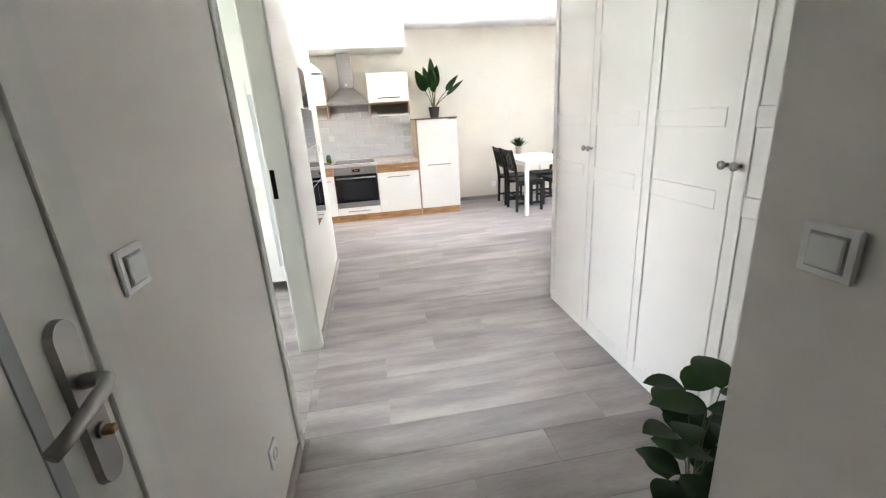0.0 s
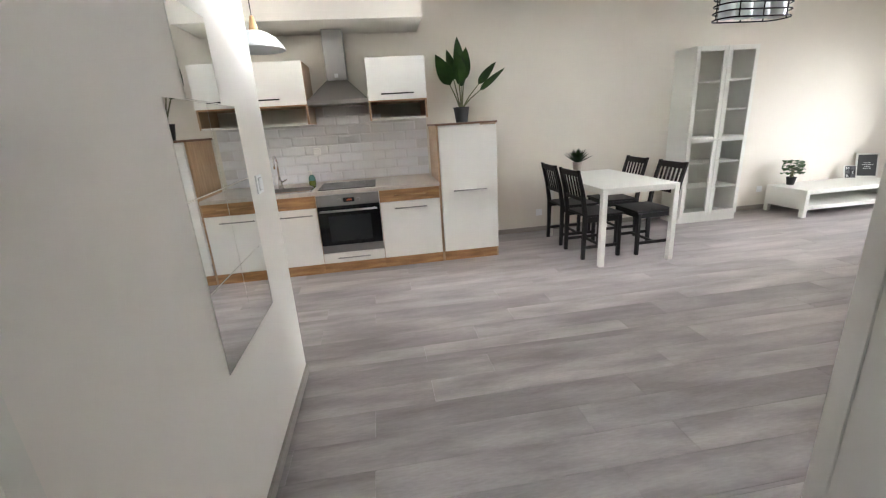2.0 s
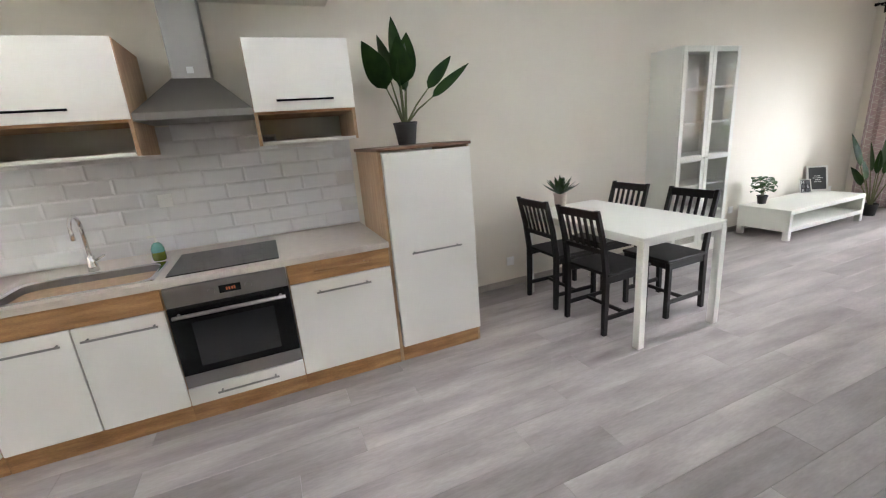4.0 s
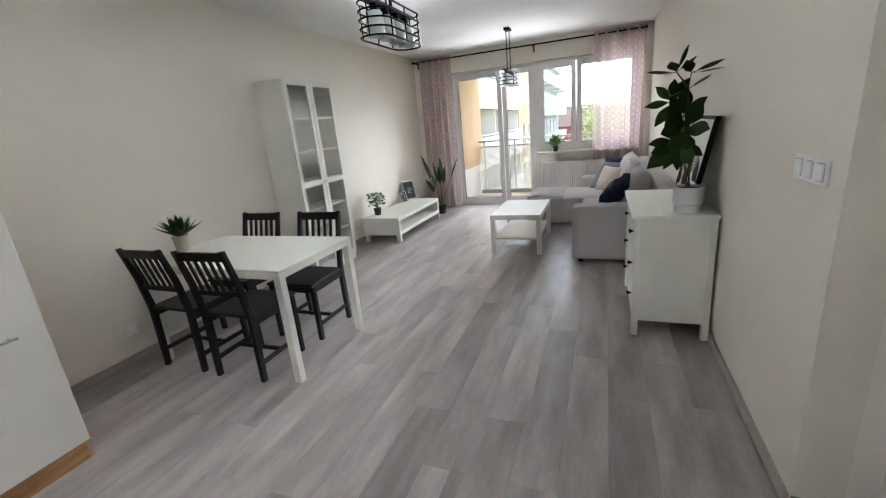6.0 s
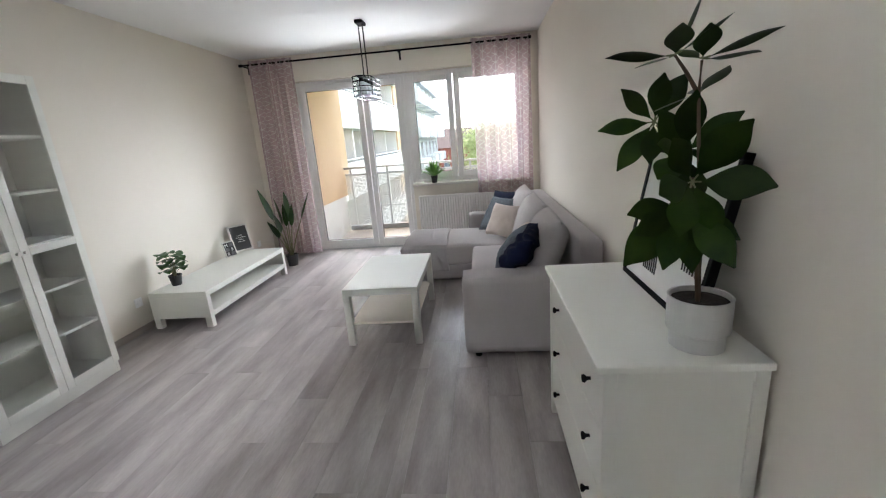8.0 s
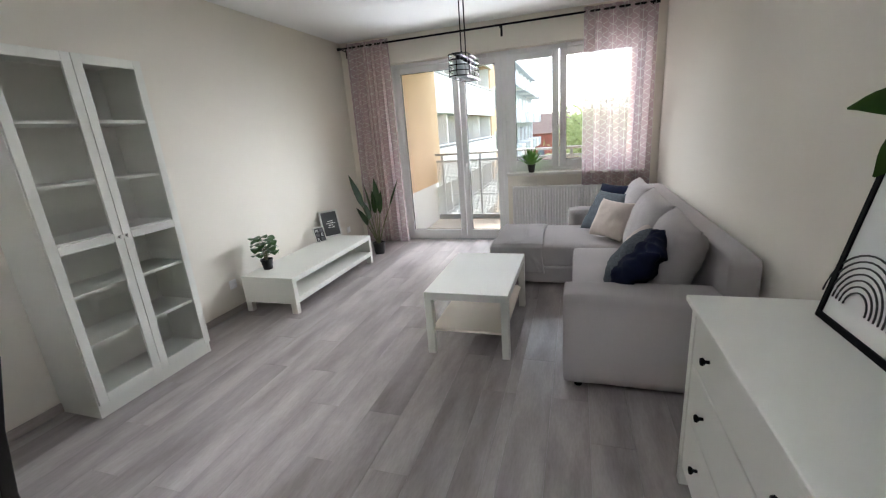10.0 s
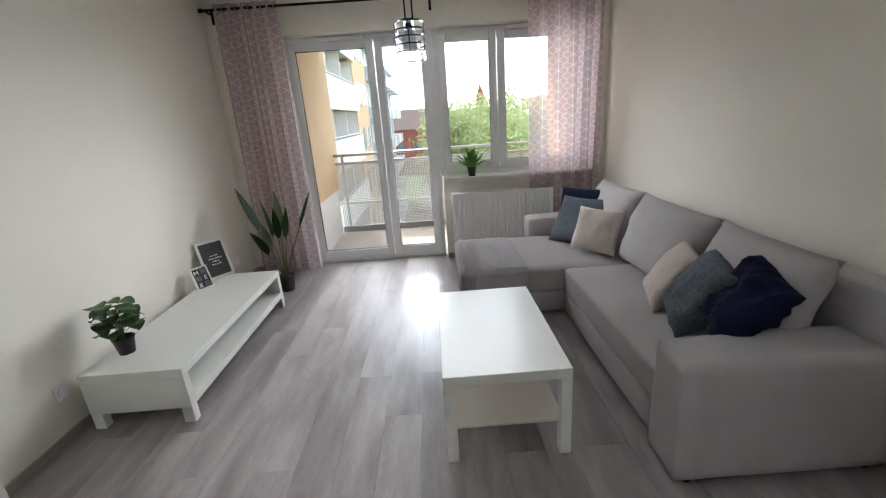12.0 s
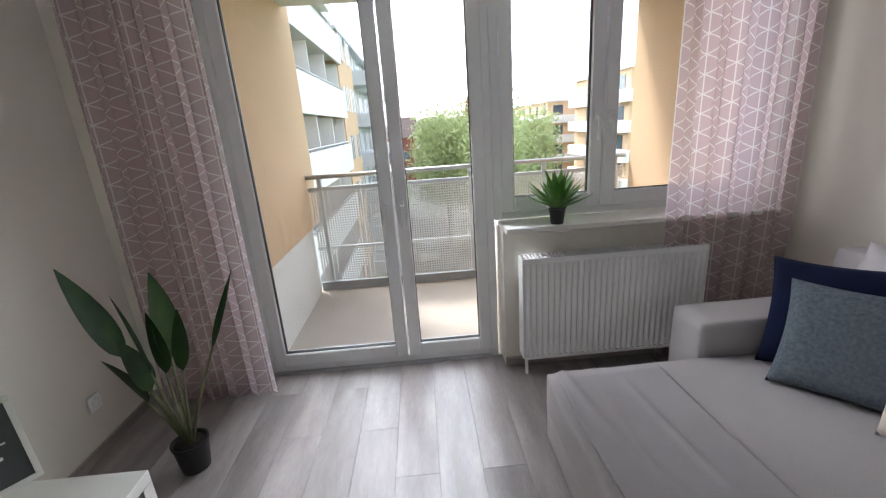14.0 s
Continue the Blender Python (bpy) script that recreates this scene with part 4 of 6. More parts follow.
def chair():
    """Faces +x; origin on the floor in the middle between the rear legs."""
    c = thing("dining_chair", "black-brown stained wooden chair with slatted back", "chair", group="chairs round the dining table")
    hw = 0.185
    for s in (-1, 1):
        b = BM()
        ys = (s * hw - 0.016, s * hw + 0.016)
        prof = [(-0.005, 0.0), (0.0, 0.22), (0.0, 0.44), (-0.03, 0.66), (-0.085, 0.89)]
        dep = [0.034, 0.036, 0.042, 0.036, 0.028]
        ring = []
        for (x, z), dd in zip(prof, dep):
            ring.append([b.verts.new((x, ys[0], z)), b.verts.new((x + dd, ys[0], z)), b.verts.new((x + dd, ys[1], z)), b.verts.new((x, ys[1], z))])
        for r0, r1 in zip(ring, ring[1:]):
            for k in range(4):
                b.faces.new((r0[k], r0[(k + 1) % 4], r1[(k + 1) % 4], r1[k]))
        b.faces.new(ring[0]), b.faces.new(ring[-1][::-1])
        bmesh.ops.bevel(b, geom=[e for e in b.edges if abs((e.verts[0].co - e.verts[1].co).z) > 0.1], offset=0.003, segments=1, affect="EDGES")
        part("rear_leg", b, M_black, c)
        part("front_leg", bx(0.375, 0.409, s * hw - 0.017, s * hw + 0.017, 0.0, 0.425, bevel=0.003), M_black, c)
        part("side_rail", bx(0.04, 0.375, s * hw - 0.010, s * hw + 0.010, 0.375, 0.425, bevel=0.002), M_black, c)
        part("stretcher", bx(0.034, 0.375, s * hw - 0.009, s * hw + 0.009, 0.105, 0.135, bevel=0.002), M_black, c)
    part("cross_stretcher", bx(0.20, 0.218, -hw + 0.009, hw - 0.009, 0.107, 0.133, bevel=0.002), M_black, c)
    part("front_rail", bx(0.38, 0.400, -hw + 0.017, hw - 0.017, 0.375, 0.425, bevel=0.002), M_black, c)
    part("seat", bx(0.02, 0.425, -0.205, 0.205, 0.426, 0.450, bevel=0.008, seg=2), M_black, c)

    def bar(z0, z1, th):
        f0 = -0.03 - 0.055 * (z0 - 0.66) / 0.23
        f1 = -0.03 - 0.055 * (z1 - 0.66) / 0.23
        b = BM()
        vs = [b.verts.new(v) for v in ((f0 + 0.006, -hw + 0.016, z0), (f0 + 0.006 + th, -hw + 0.016, z0), (f0 + 0.006 + th, hw - 0.016, z0), (f0 + 0.006, hw - 0.016, z0),
                                       (f1 + 0.006, -hw + 0.016, z1), (f1 + 0.006 + th, -hw + 0.016, z1), (f1 + 0.006 + th, hw - 0.016, z1), (f1 + 0.006, hw - 0.016, z1))]
        for q in ((0, 1, 2, 3), (4, 5, 6, 7), (0, 1, 5, 4), (1, 2, 6, 5), (2, 3, 7, 6), (3, 0, 4, 7)):
            b.faces.new([vs[i] for i in q])
        return b
    part("top_rail", bar(0.825, 0.882, 0.018), M_black, c)
    part("lower_rail", bar(0.585, 0.62, 0.018), M_black, c)
    for k in range(5):
        y = -0.115 + 0.0575 * k
        b = BM()
        f0, f1 = -0.03 - 0.055 * (0.62 - 0.66) / 0.23, -0.03 - 0.055 * (0.825 - 0.66) / 0.23
        vs = [b.verts.new(v) for v in ((f0 + 0.01, y - 0.011, 0.62), (f0 + 0.02, y - 0.011, 0.62), (f0 + 0.02, y + 0.011, 0.62), (f0 + 0.01, y + 0.011, 0.62),
                                       (f1 + 0.01, y - 0.011, 0.825), (f1 + 0.02, y - 0.011, 0.825), (f1 + 0.02, y + 0.011, 0.825), (f1 + 0.01, y + 0.011, 0.825))]
        for q in ((0, 1, 2, 3), (4, 5, 6, 7), (0, 1, 5, 4), (1, 2, 6, 5), (2, 3, 7, 6), (3, 0, 4, 7)):
            b.faces.new([vs[i] for i in q])
        part("slat", b, M_black, c)
    return c


c0 = chair()
c0.matrix_basis = pose(2.325, 6.275, 0, 0, 0, 1.5)
copy_thing(c0, pose(2.335, 6.80, 0, 0, 0, -1))
copy_thing(c0, pose(3.285, 6.245, 0, 0, 0, 181))
copy_thing(c0, pose(3.285, 6.85, 0, 0, 0, 179))


# ---- glass cabinet ----
gc = thing("glass_cabinet", "tall white display cabinet with two glazed doors, empty shelves", "display cabinet", (4.03, 6.93, 0))
W, D, H = 0.79, Y_N - 6.935, 2.03
for xx in (0, W - 0.02):
    part("side_panel", bx(xx, xx + 0.02, 0.02, D, 0, H), M_white, gc)
part("top", bx(0.02, W - 0.02, 0.02, D, H - 0.02, H), M_white, gc)
part("bottom", bx(0.02, W - 0.02, 0.02, D, 0.08, 0.10), M_white, gc)
part("plinth", bx(0.02, W - 0.02, 0.022, 0.036, 0, 0.08), M_white, gc)
part("back", bx(0.02, W - 0.02, D - 0.01, D - 0.002, 0.10, H - 0.02), M_white, gc)
for z in (0.42, 0.72, 1.02, 1.33, 1.66):
    part("shelf", bx(0.021, W - 0.021, 0.03, D - 0.012, z, z + 0.018), M_white, gc)
for k, (a, c) in enumerate(((0.002, W / 2 - 0.0015), (W / 2 + 0.0015, W - 0.002))):
    dd = part("door", bx(a, a + 0.05, 0.0, 0.018, 0.085, H - 0.003, bevel=0.002), M_white, gc, "white framed glass door")
    part("stile", bx(c - 0.05, c, 0.0, 0.018, 0.085, H - 0.003, bevel=0.002), M_white, dd)
    for z0, z1 in ((0.085, 0.14), (0.98, 1.03), (H - 0.055, H - 0.003)):
        part("rail", bx(a + 0.05, c - 0.05, 0.0, 0.018, z0, z1, bevel=0.002), M_white, dd)
    for z0, z1 in ((0.138, 0.982), (1.028, H - 0.053)):
        p = part("pane", bx(a + 0.048, c - 0.048, 0.008, 0.011, z0, z1), G_cab, dd, "clear glass pane")
        p.visible_shadow = False
    kx = (c - 0.02) if k == 0 else (a + 0.02)
    part("knob", cyl(BM(), (kx, 0.0, 1.005), (kx, -0.022, 1.005), 0.009, 0.012, 14), M_white, dd, "small white knob")

# ---- media bench ----
tv = thing("media_bench", "low white media bench with open shelf", "media bench", (5.505, 6.665, 0))
part("top", bx(0, 1.49, 0, 0.55, 0.290, 0.338, bevel=0.002), M_white, tv)
for x in (0.0, 1.44):
    part("end_panel", bx(x, x + 0.05, 0.0, 0.55, 0.095, 0.290, bevel=0.001), M_white, tv)
    for y in (0.0, 0.49):
        part("leg", bx(x, x + 0.05, y, y + 0.06, 0.0, 0.0955, bevel=0.002), M_white, tv)
part("shelf", bx(0.05, 1.44, 0.0, 0.55, 0.095, 0.143, bevel=0.001), M_white, tv)

# ---- coffee table ----
ct = thing("coffee_table", "white square-legged coffee table with lower shelf", "coffee table", (5.08, 4.722, 0))
part("tabletop", bx(0, 0.905, 0, 0.562, 0.40, 0.452, bevel=0.002), M_white, ct)
for x in (0.0, 0.855):
    for y in (0.0, 0.512):
        part("leg", bx(x, x + 0.05, y, y + 0.05, 0, 0.40, bevel=0.002), M_white, ct)
# the shelf's warm bounce is painted into its colour
part("shelf", bx(0.02, 0.885, 0.03, 0.53, 0.165, 0.182, bevel=0.002), M_shelfwarm, ct, "lower shelf, warm bounced light put into its cream colour")

# ---- dresser ----
dr = thing("dresser", "white chest of drawers with small black knobs", "chest of drawers", (3.375, 3.462, 0))
W, D, H = 0.93, 0.445, 0.818
part("top", bx(-0.012, W + 0.012, -0.005, D + 0.022, H - 0.024, H, bevel=0.005, seg=2), M_white, dr)
for x in (0.0, W - 0.045):
    for y in (0.0, D - 0.04):
        part("leg", bx(x, x + 0.045, y, y + 0.04, 0.0, H - 0.024, bevel=0.002), M_white, dr)
for x in (0.006, W - 0.022):
    part("side_panel", bx(x, x + 0.016, 0.04, D - 0.04, 0.11, H - 0.024), M_white, dr)
part("back", bx(0.045, W - 0.045, 0.002, 0.012, 0.11, H - 0.024), M_white, dr)
part("bottom_rail", bx(0.045, W - 0.045, D - 0.03, D - 0.006, 0.09, 0.132, bevel=0.002), M_white, dr)
part("bottom", bx(0.045, W - 0.045, 0.02, D - 0.03, 0.10, 0.115), M_white, dr)
z = 0.136
for hgt in (0.218, 0.218, 0.219):
    dd = part("drawer", bx(0.048, W - 0.048, D - 0.024, D - 0.003, z, z + hgt - 0.006, bevel=0.003), M_white, dr)
    for x in (0.150, 0.695):
        k = lathe(BM(), [(0, -0.001), (0.006, -0.001), (0.006, 0.012), (0.014, 0.020), (0.012, 0.027), (0, 0.029)], 14)
        bmesh.ops.transform(k, matrix=Matrix.Translation((x, D - 0.003, z + hgt * 0.5)) @ Matrix.Rotation(radians(-90), 4, "X"), verts=k.verts)
        part("knob", k, M_blackm, dd, "small black knob", smooth=True)
    z += hgt

# ---- sofa ----
def soft(x0, x1, y0, y1, z0, z1, r=0.04, crown=0.0, wob=0.004, n=10, seed=0.0):
    """A padded block: rounded edges, a slight crown on top and small dents."""
    b = box(BM(), x0, x1, y0, y1, z0, z1)
    bmesh.ops.subdivide_edges(b, edges=b.edges, cuts=n, use_grid_fill=True)
    c = Vector(((x0 + x1) / 2, (y0 + y1) / 2, (z0 + z1) / 2))
    hx, hy, hz = (x1 - x0) / 2, (y1 - y0) / 2, (z1 - z0) / 2
    for v in b.verts:
        q = v.co - c
        inner = Vector((max(-hx + r, min(hx - r, q.x)), max(-hy + r, min(hy - r, q.y)), max(-hz + r, min(hz - r, q.z))))
        d = q - inner
        if d.length > 1e-6:
            q = inner + d.normalized() * min(d.length, r)
        u, w = q.x / hx, q.y / hy
        if crown and q.z > 0:
            q.z += crown * (1 - u * u) * (1 - w * w)
        k = noise.noise(Vector((q.x * 5 + seed, q.y * 5, q.z * 5))) * wob
        v.co = c + q + (q.normalized() * k)
    return b


SX0, SX1, SY = 4.845, 7.53, 3.475
sofa = thing("corner_sofa", "light grey fabric corner sofa with chaise and loose back cushions", "sofa", (0, 0, 0))
part("arm", soft(SX0, 5.07, SY + 0.01, 4.385, 0.035, 0.578, 0.022, 0.008), M_fabric, sofa, smooth=True)
part("arm", soft(7.30, SX1, SY + 0.01, 4.40, 0.035, 0.545, 0.022, 0.008), M_fabric, sofa, smooth=True)
part("backrest", soft(SX0 + 0.03, SX1 - 0.02, SY, SY + 0.16, 0.05, 0.785, 0.03, n=14), M_fabric, sofa, smooth=True)
part("seat_base", soft(5.072, 6.418, SY + 0.16, 4.335, 0.035, 0.205, 0.012, n=6), M_fabric, sofa, smooth=True)
part("seat", soft(5.072, 6.418, SY + 0.16, 4.345, 0.208, 0.39, 0.03, 0.012, 0.006, 14), M_fabric, sofa, smooth=True)
part("chaise_base", soft(6.425, 7.298, SY + 0.16, 5.10, 0.035, 0.20, 0.012, n=6), M_fabric, sofa, smooth=True)
part("chaise_seat", soft(6.425, 7.298, SY + 0.16, 5.11, 0.19, 0.39, 0.03, 0.012, 0.006, 14), M_fabric, sofa, smooth=True)
for x, y in ((4.90, 4.30), (4.90, 3.55), (7.45, 3.55), (7.45, 4.3), (7.2, 5.0), (6.5, 5.0), (6.5, 4.2)):
    part("foot", cyl(BM(), (x, y, 0), (x, y, 0.05), 0.022, 0.028, 12), M_blackm, sofa, "black plastic foot")


def pillow(w, h, t, seed, wrinkle=0.012, n=18):
    """A stuffed square cushion in its own xz plane, pinched at the corners."""
    b = BM()
    grid = {}
    for side in (1, -1):
        for i in range(n + 1):
            for j in range(n + 1):
                u, v = 2 * i / n - 1, 2 * j / n - 1
                edge = i in (0, n) or j in (0, n)
                if edge and side == -1:
                    grid[side, i, j] = grid[1, i, j]
                    continue
                pull = 1 - 0.08 * (1 - v * v) * abs(u) ** 3
                pull2 = 1 - 0.08 * (1 - u * u) * abs(v) ** 3
                d = t / 2 * ((1 - u ** 4) * (1 - v ** 4)) ** 0.62
                p = Vector((u * w / 2 * pull, 0, v * h / 2 * pull2))
                k = noise.noise(Vector((u * 2.2 + seed, v * 2.2 + side, seed))) + 0.5 * noise.noise(Vector((u * 6 + seed, v * 3, side * 3.1)))
                r_ = noise.noise(Vector((u * 1.3 - v * 2.6 + seed, u * 3.4 + v * 0.8, seed * 2 + side)))
                k += 0.5 - 1.5 * abs(r_)
                p.y = side * (d + k * wrinkle * (0 if edge else min(1.0, d / (t * 0.25))))
                grid[side, i, j] = b.verts.new(p)
    for side in (1, -1):
        for i in range(n):
            for j in range(n):
                b.faces.new((grid[side, i, j], grid[side, i + 1, j], grid[side, i + 1, j + 1], grid[side, i, j + 1]))
    return b


for k, (x0, x1) in enumerate(((5.02, 5.69), (5.71, 6.53), (6.56, 7.28))):
    part("back_cushion", pillow(x1 - x0 + 0.02, 0.52, 0.24, 3.0 + k, 0.012), M_fabric, sofa, "loose grey back cushion", smooth=True,
         at=pose((x0 + x1) / 2, 3.79, 0.635, 20, 0, -1.5 + 1.5 * k))


def cushion(mt, lab, centre, across, up, t, seed, wrinkle=0.016):
    """A loose cushion from its middle and its two edge vectors."""
    c, u, v = Vector(centre), Vector(across), Vector(up)
    w = u.length
    u.normalize()
    v = v - u * v.dot(u)
    h = v.length
    v.normalize()
    n = v.cross(u)
    o = part("cushion", pillow(w, h, t, seed, wrinkle, 24), mt, smooth=True)
    m = Matrix((u, n, v)).transposed().to_4x4()
    m.translation = c
    o.matrix_basis = m
    return tagged(o, lab, "cushion", "cushions on the sofa")


cushion(M_beige, "pale beige cushion leaning on the grey sofa seat", (5.72, 3.95, 0.568), (0.32, -0.11, 0.02), (-0.004, -0.228, 0.33), 0.14, 1.3, 0.009)
cushion(M_slate, "slate blue patterned cushion leaning on the sofa", (5.425, 3.975, 0.592), (0.33, -0.143, 0.03), (-0.084, -0.207, 0.35), 0.19, 2.6)
cushion(M_navy, "crumpled navy blue velvet cushion resting against the sofa arm", (5.16, 3.965, 0.665), (-0.36, 0.13, -0.05), (0.07, -0.29, 0.31), 0.13, 4.4, 0.03)
cushion(M_beige, "pale beige cushion on the sofa chaise", (6.661, 4.013, 0.583), (0.255, 0.262, 0.01), (0.13, -0.12, 0.32), 0.14, 6.3, 0.006)
cushion(M_slate, "slate blue patterned cushion in the sofa corner", (6.97, 4.04, 0.59), (0.37, 0.289, -0.01), (0.20, -0.164, 0.36), 0.13, 7.2, 0.006)
cushion(M_navy, "navy blue velvet cushion against the far sofa arm", (7.11, 3.985, 0.62), (0.36, 0.30, -0.02), (0.16, -0.12, 0.42), 0.10, 8.7, 0.006)

# throw over the chaise
b = BM()
NX, NY = 52, 40
path = [(7.25, 0.398), (6.9, 0.408), (6.7, 0.409), (6.5, 0.404), (6.44, 0.398), (6.418, 0.375), (6.412, 0.30), (6.41, 0.22), (6.409, 0.13)]
rows = []
for i in range(NX + 1):
    s = i / NX * (len(path) - 1)
    k = min(int(s), len(path) - 2)
    f = s - k
    px, pz = path[k][0] * (1 - f) + path[k + 1][0] * f, path[k][1] * (1 - f) + path[k + 1][1] * f
    row = []
    for j in range(NY + 1):
        y = 4.62 + 0.455 * j / NY + 0.03 * (i / NX) * (j / NY - 0.5) + 0.008 * math.sin(i * 0.21)
        w = 0.004 + abs(noise.noise(Vector((i * 0.05, j * 0.05, 2.0)))) * 0.010
        for ca, cb, cc, cw in ((0.6, 0.8, 30.0, 1.1), (0.25, 0.97, 17.0, 0.9), (0.9, -0.43, 9.0, 1.0), (0.15, -0.99, -26.0, 0.8)):
            w += 0.012 * math.exp(-((ca * i + cb * j - cc) / cw) ** 2) * max(0.0, noise.noise(Vector((i * 0.07, j * 0.07, cc))) + 0.35)
        row.append(b.verts.new((px - (w if pz < 0.38 else 0), y, pz + (w if pz >= 0.38 else 0) + 0.003)))
    rows.append(row)
for r0, r1 in zip(rows, rows[1:]):
    for j in range(NY):
        b.faces.new((r0[j], r0[j + 1], r1[j + 1], r1[j]))
bmesh.ops.recalc_face_normals(b, faces=b.faces)
bmesh.ops.solidify(b, geom=b.faces[:], thickness=0.009)
tagged(part("throw_blanket", b, M_throw, smooth=True), "creased grey throw draped over the chaise end", "throw blanket")

# ---- curtains and rod ----
ROD_X, ROD_Z = 7.865, 2.572
rod = thing("curtain_rod", "black metal curtain rod with end knobs", "curtain rod")
part("rod", tube(BM(), [(ROD_X, 3.57, ROD_Z), (ROD_X, 7.235, ROD_Z)], 0.0115, 12), M_blackm, rod, smooth=True)
for y in (3.555, 7.25):
    part("finial", cyl(BM(), (ROD_X, y - 0.018, ROD_Z), (ROD_X, y + 0.018, ROD_Z), 0.018, seg=16), M_blackm, rod)
for y in (3.60, 5.17, 7.20):
    q = bx(ROD_X - 0.006, X_E, y - 0.006, y + 0.006, ROD_Z - 0.024, ROD_Z - 0.012)
    box(q, X_E - 0.006, X_E, y - 0.012, y + 0.012, ROD_Z - 0.10, ROD_Z + 0.02)
    part("bracket", q, M_blackm, rod)


def curtain(y0, y1, z0, folds, seed, lab, flare=0.0):
    c = thing("curtain", lab, "curtain", group="living room curtains")
    b = BM()
    uvl = b.loops.layers.uv.new("UVMap")
    n, mz = folds * 14, 26
    grid = []
    for j in range(mz + 1):
        t = j / mz
        z = z0 + (ROD_Z + 0.045 - z0) * t
        row = []
        for i in range(n + 1):
            s = i / n
            ph = 2 * math.pi * folds * s + 0.5 * noise.noise(Vector((s * 3, t * 1.5, seed)))
            amp = 0.034 * (0.75 + 0.35 * noise.noise(Vector((s * 4, t * 2, seed + 5))))
            y = y0 + (y1 - y0) * s + 0.012 * math.sin(2 * ph) + flare * (1 - t) * (s - 0.5)
            row.append(b.verts.new((ROD_X + amp * math.sin(ph), y, z)))
        grid.append(row)
    full = (y1 - y0) * 1.75
    for j in range(mz):
        for i in range(n):
            f = b.faces.new((grid[j][i], grid[j][i + 1], grid[j + 1][i + 1], grid[j + 1][i]))
            for lp, (a, e) in zip(f.loops, ((i, j), (i + 1, j), (i + 1, j + 1), (i, j + 1))):
                lp[uvl].uv = (full * a / n, (ROD_Z - z0) * e / mz)
    part("cloth", b, M_curtain, c, smooth=True)
    for k in range(folds * 2):
        s = (k + 0.5) / (folds * 2)
        g = BM()
        y = y0 + (y1 - y0) * s
        tube(g, [(ROD_X + 0.022 * math.cos(a), y, ROD_Z + 0.022 * math.sin(a)) for a in np.linspace(0, 2 * math.pi, 15)[:-1]], 0.004, 6, closed=True)
        part("eyelet", g, M_nickel, c, "metal eyelet", smooth=True)
    return c


curtain(6.56, 7.14, 0.03, 5, 1.0, "dusty pink curtain with white line pattern, gathered", flare=0.06)
curtain(3.54, 4.27, 0.03, 5, 6.0, "dusty pink curtain with white line pattern, behind sofa", flare=-0.02)

# ---- radiator ----
rd = thing("radiator", "white ribbed panel radiator under the window", "radiator", (0, 0, 0))
RX, RY0, RY1, RZ0, RZ1 = 7.825, 4.02, 5.075, 0.115, 0.735
b = BM()
n = int((RY1 - RY0 - 0.02) / 0.0333)
prev = None
for k in range(n * 4 + 1):
    y = RY0 + 0.01 + (RY1 - RY0 - 0.02) * k / (n * 4)
    dx = (0, 0, 0.009, 0.009)[k % 4]
    cur = (b.verts.new((RX + dx, y, RZ0 + 0.02)), b.verts.new((RX + dx, y, RZ1 - 0.03)))
    if prev:
        b.faces.new((prev[0], cur[0], cur[1], prev[1]))
    prev = cur
for z0_, z1_ in ((RZ0, RZ0 + 0.02), (RZ1 - 0.03, RZ1 - 0.002)):
    part("panel_edge", bx(RX, RX + 0.012, RY0 + 0.01, RY1 - 0.01, z0_, z1_), M_rad, rd)
part("panel", b, M_rad, rd)
part("back_panel", bx(RX + 0.07, RX + 0.085, RY0 + 0.01, RY1 - 0.01, RZ0, RZ1 - 0.01), M_rad, rd)
for y in (RY0, RY1 - 0.008):
    part("side_cover", bx(RX - 0.002, RX + 0.095, y, y + 0.008, RZ0 + 0.01, RZ1, bevel=0.002), M_rad, rd)
b = BM()
box(b, RX + 0.0, RX + 0.012, RY0 + 0.008, RY1 - 0.008, RZ1 - 0.002, RZ1 + 0.002), box(b, RX + 0.083, RX + 0.095, RY0 + 0.008, RY1 - 0.008, RZ1 - 0.002, RZ1 + 0.002)
k = RY0 + 0.012
while k < RY1 - 0.02:
    box(b, RX + 0.012, RX + 0.083, k, k + 0.008, RZ1 - 0.003, RZ1 + 0.001)
    k += 0.022
part("top_grille", b, M_rad, rd, "slotted white top grille")
for y in (RY0 + 0.15, RY1 - 0.15):
    part("wall_bracket", bx(RX + 0.085, X_E, y - 0.015, y + 0.015, 0.2, 0.62), M_rad, rd)
part("pipe", tube(BM(), [(RX + 0.04, RY1 - 0.03, RZ0), (RX + 0.04, RY1 - 0.03, 0.0)], 0.009, 8), M_rad, rd)


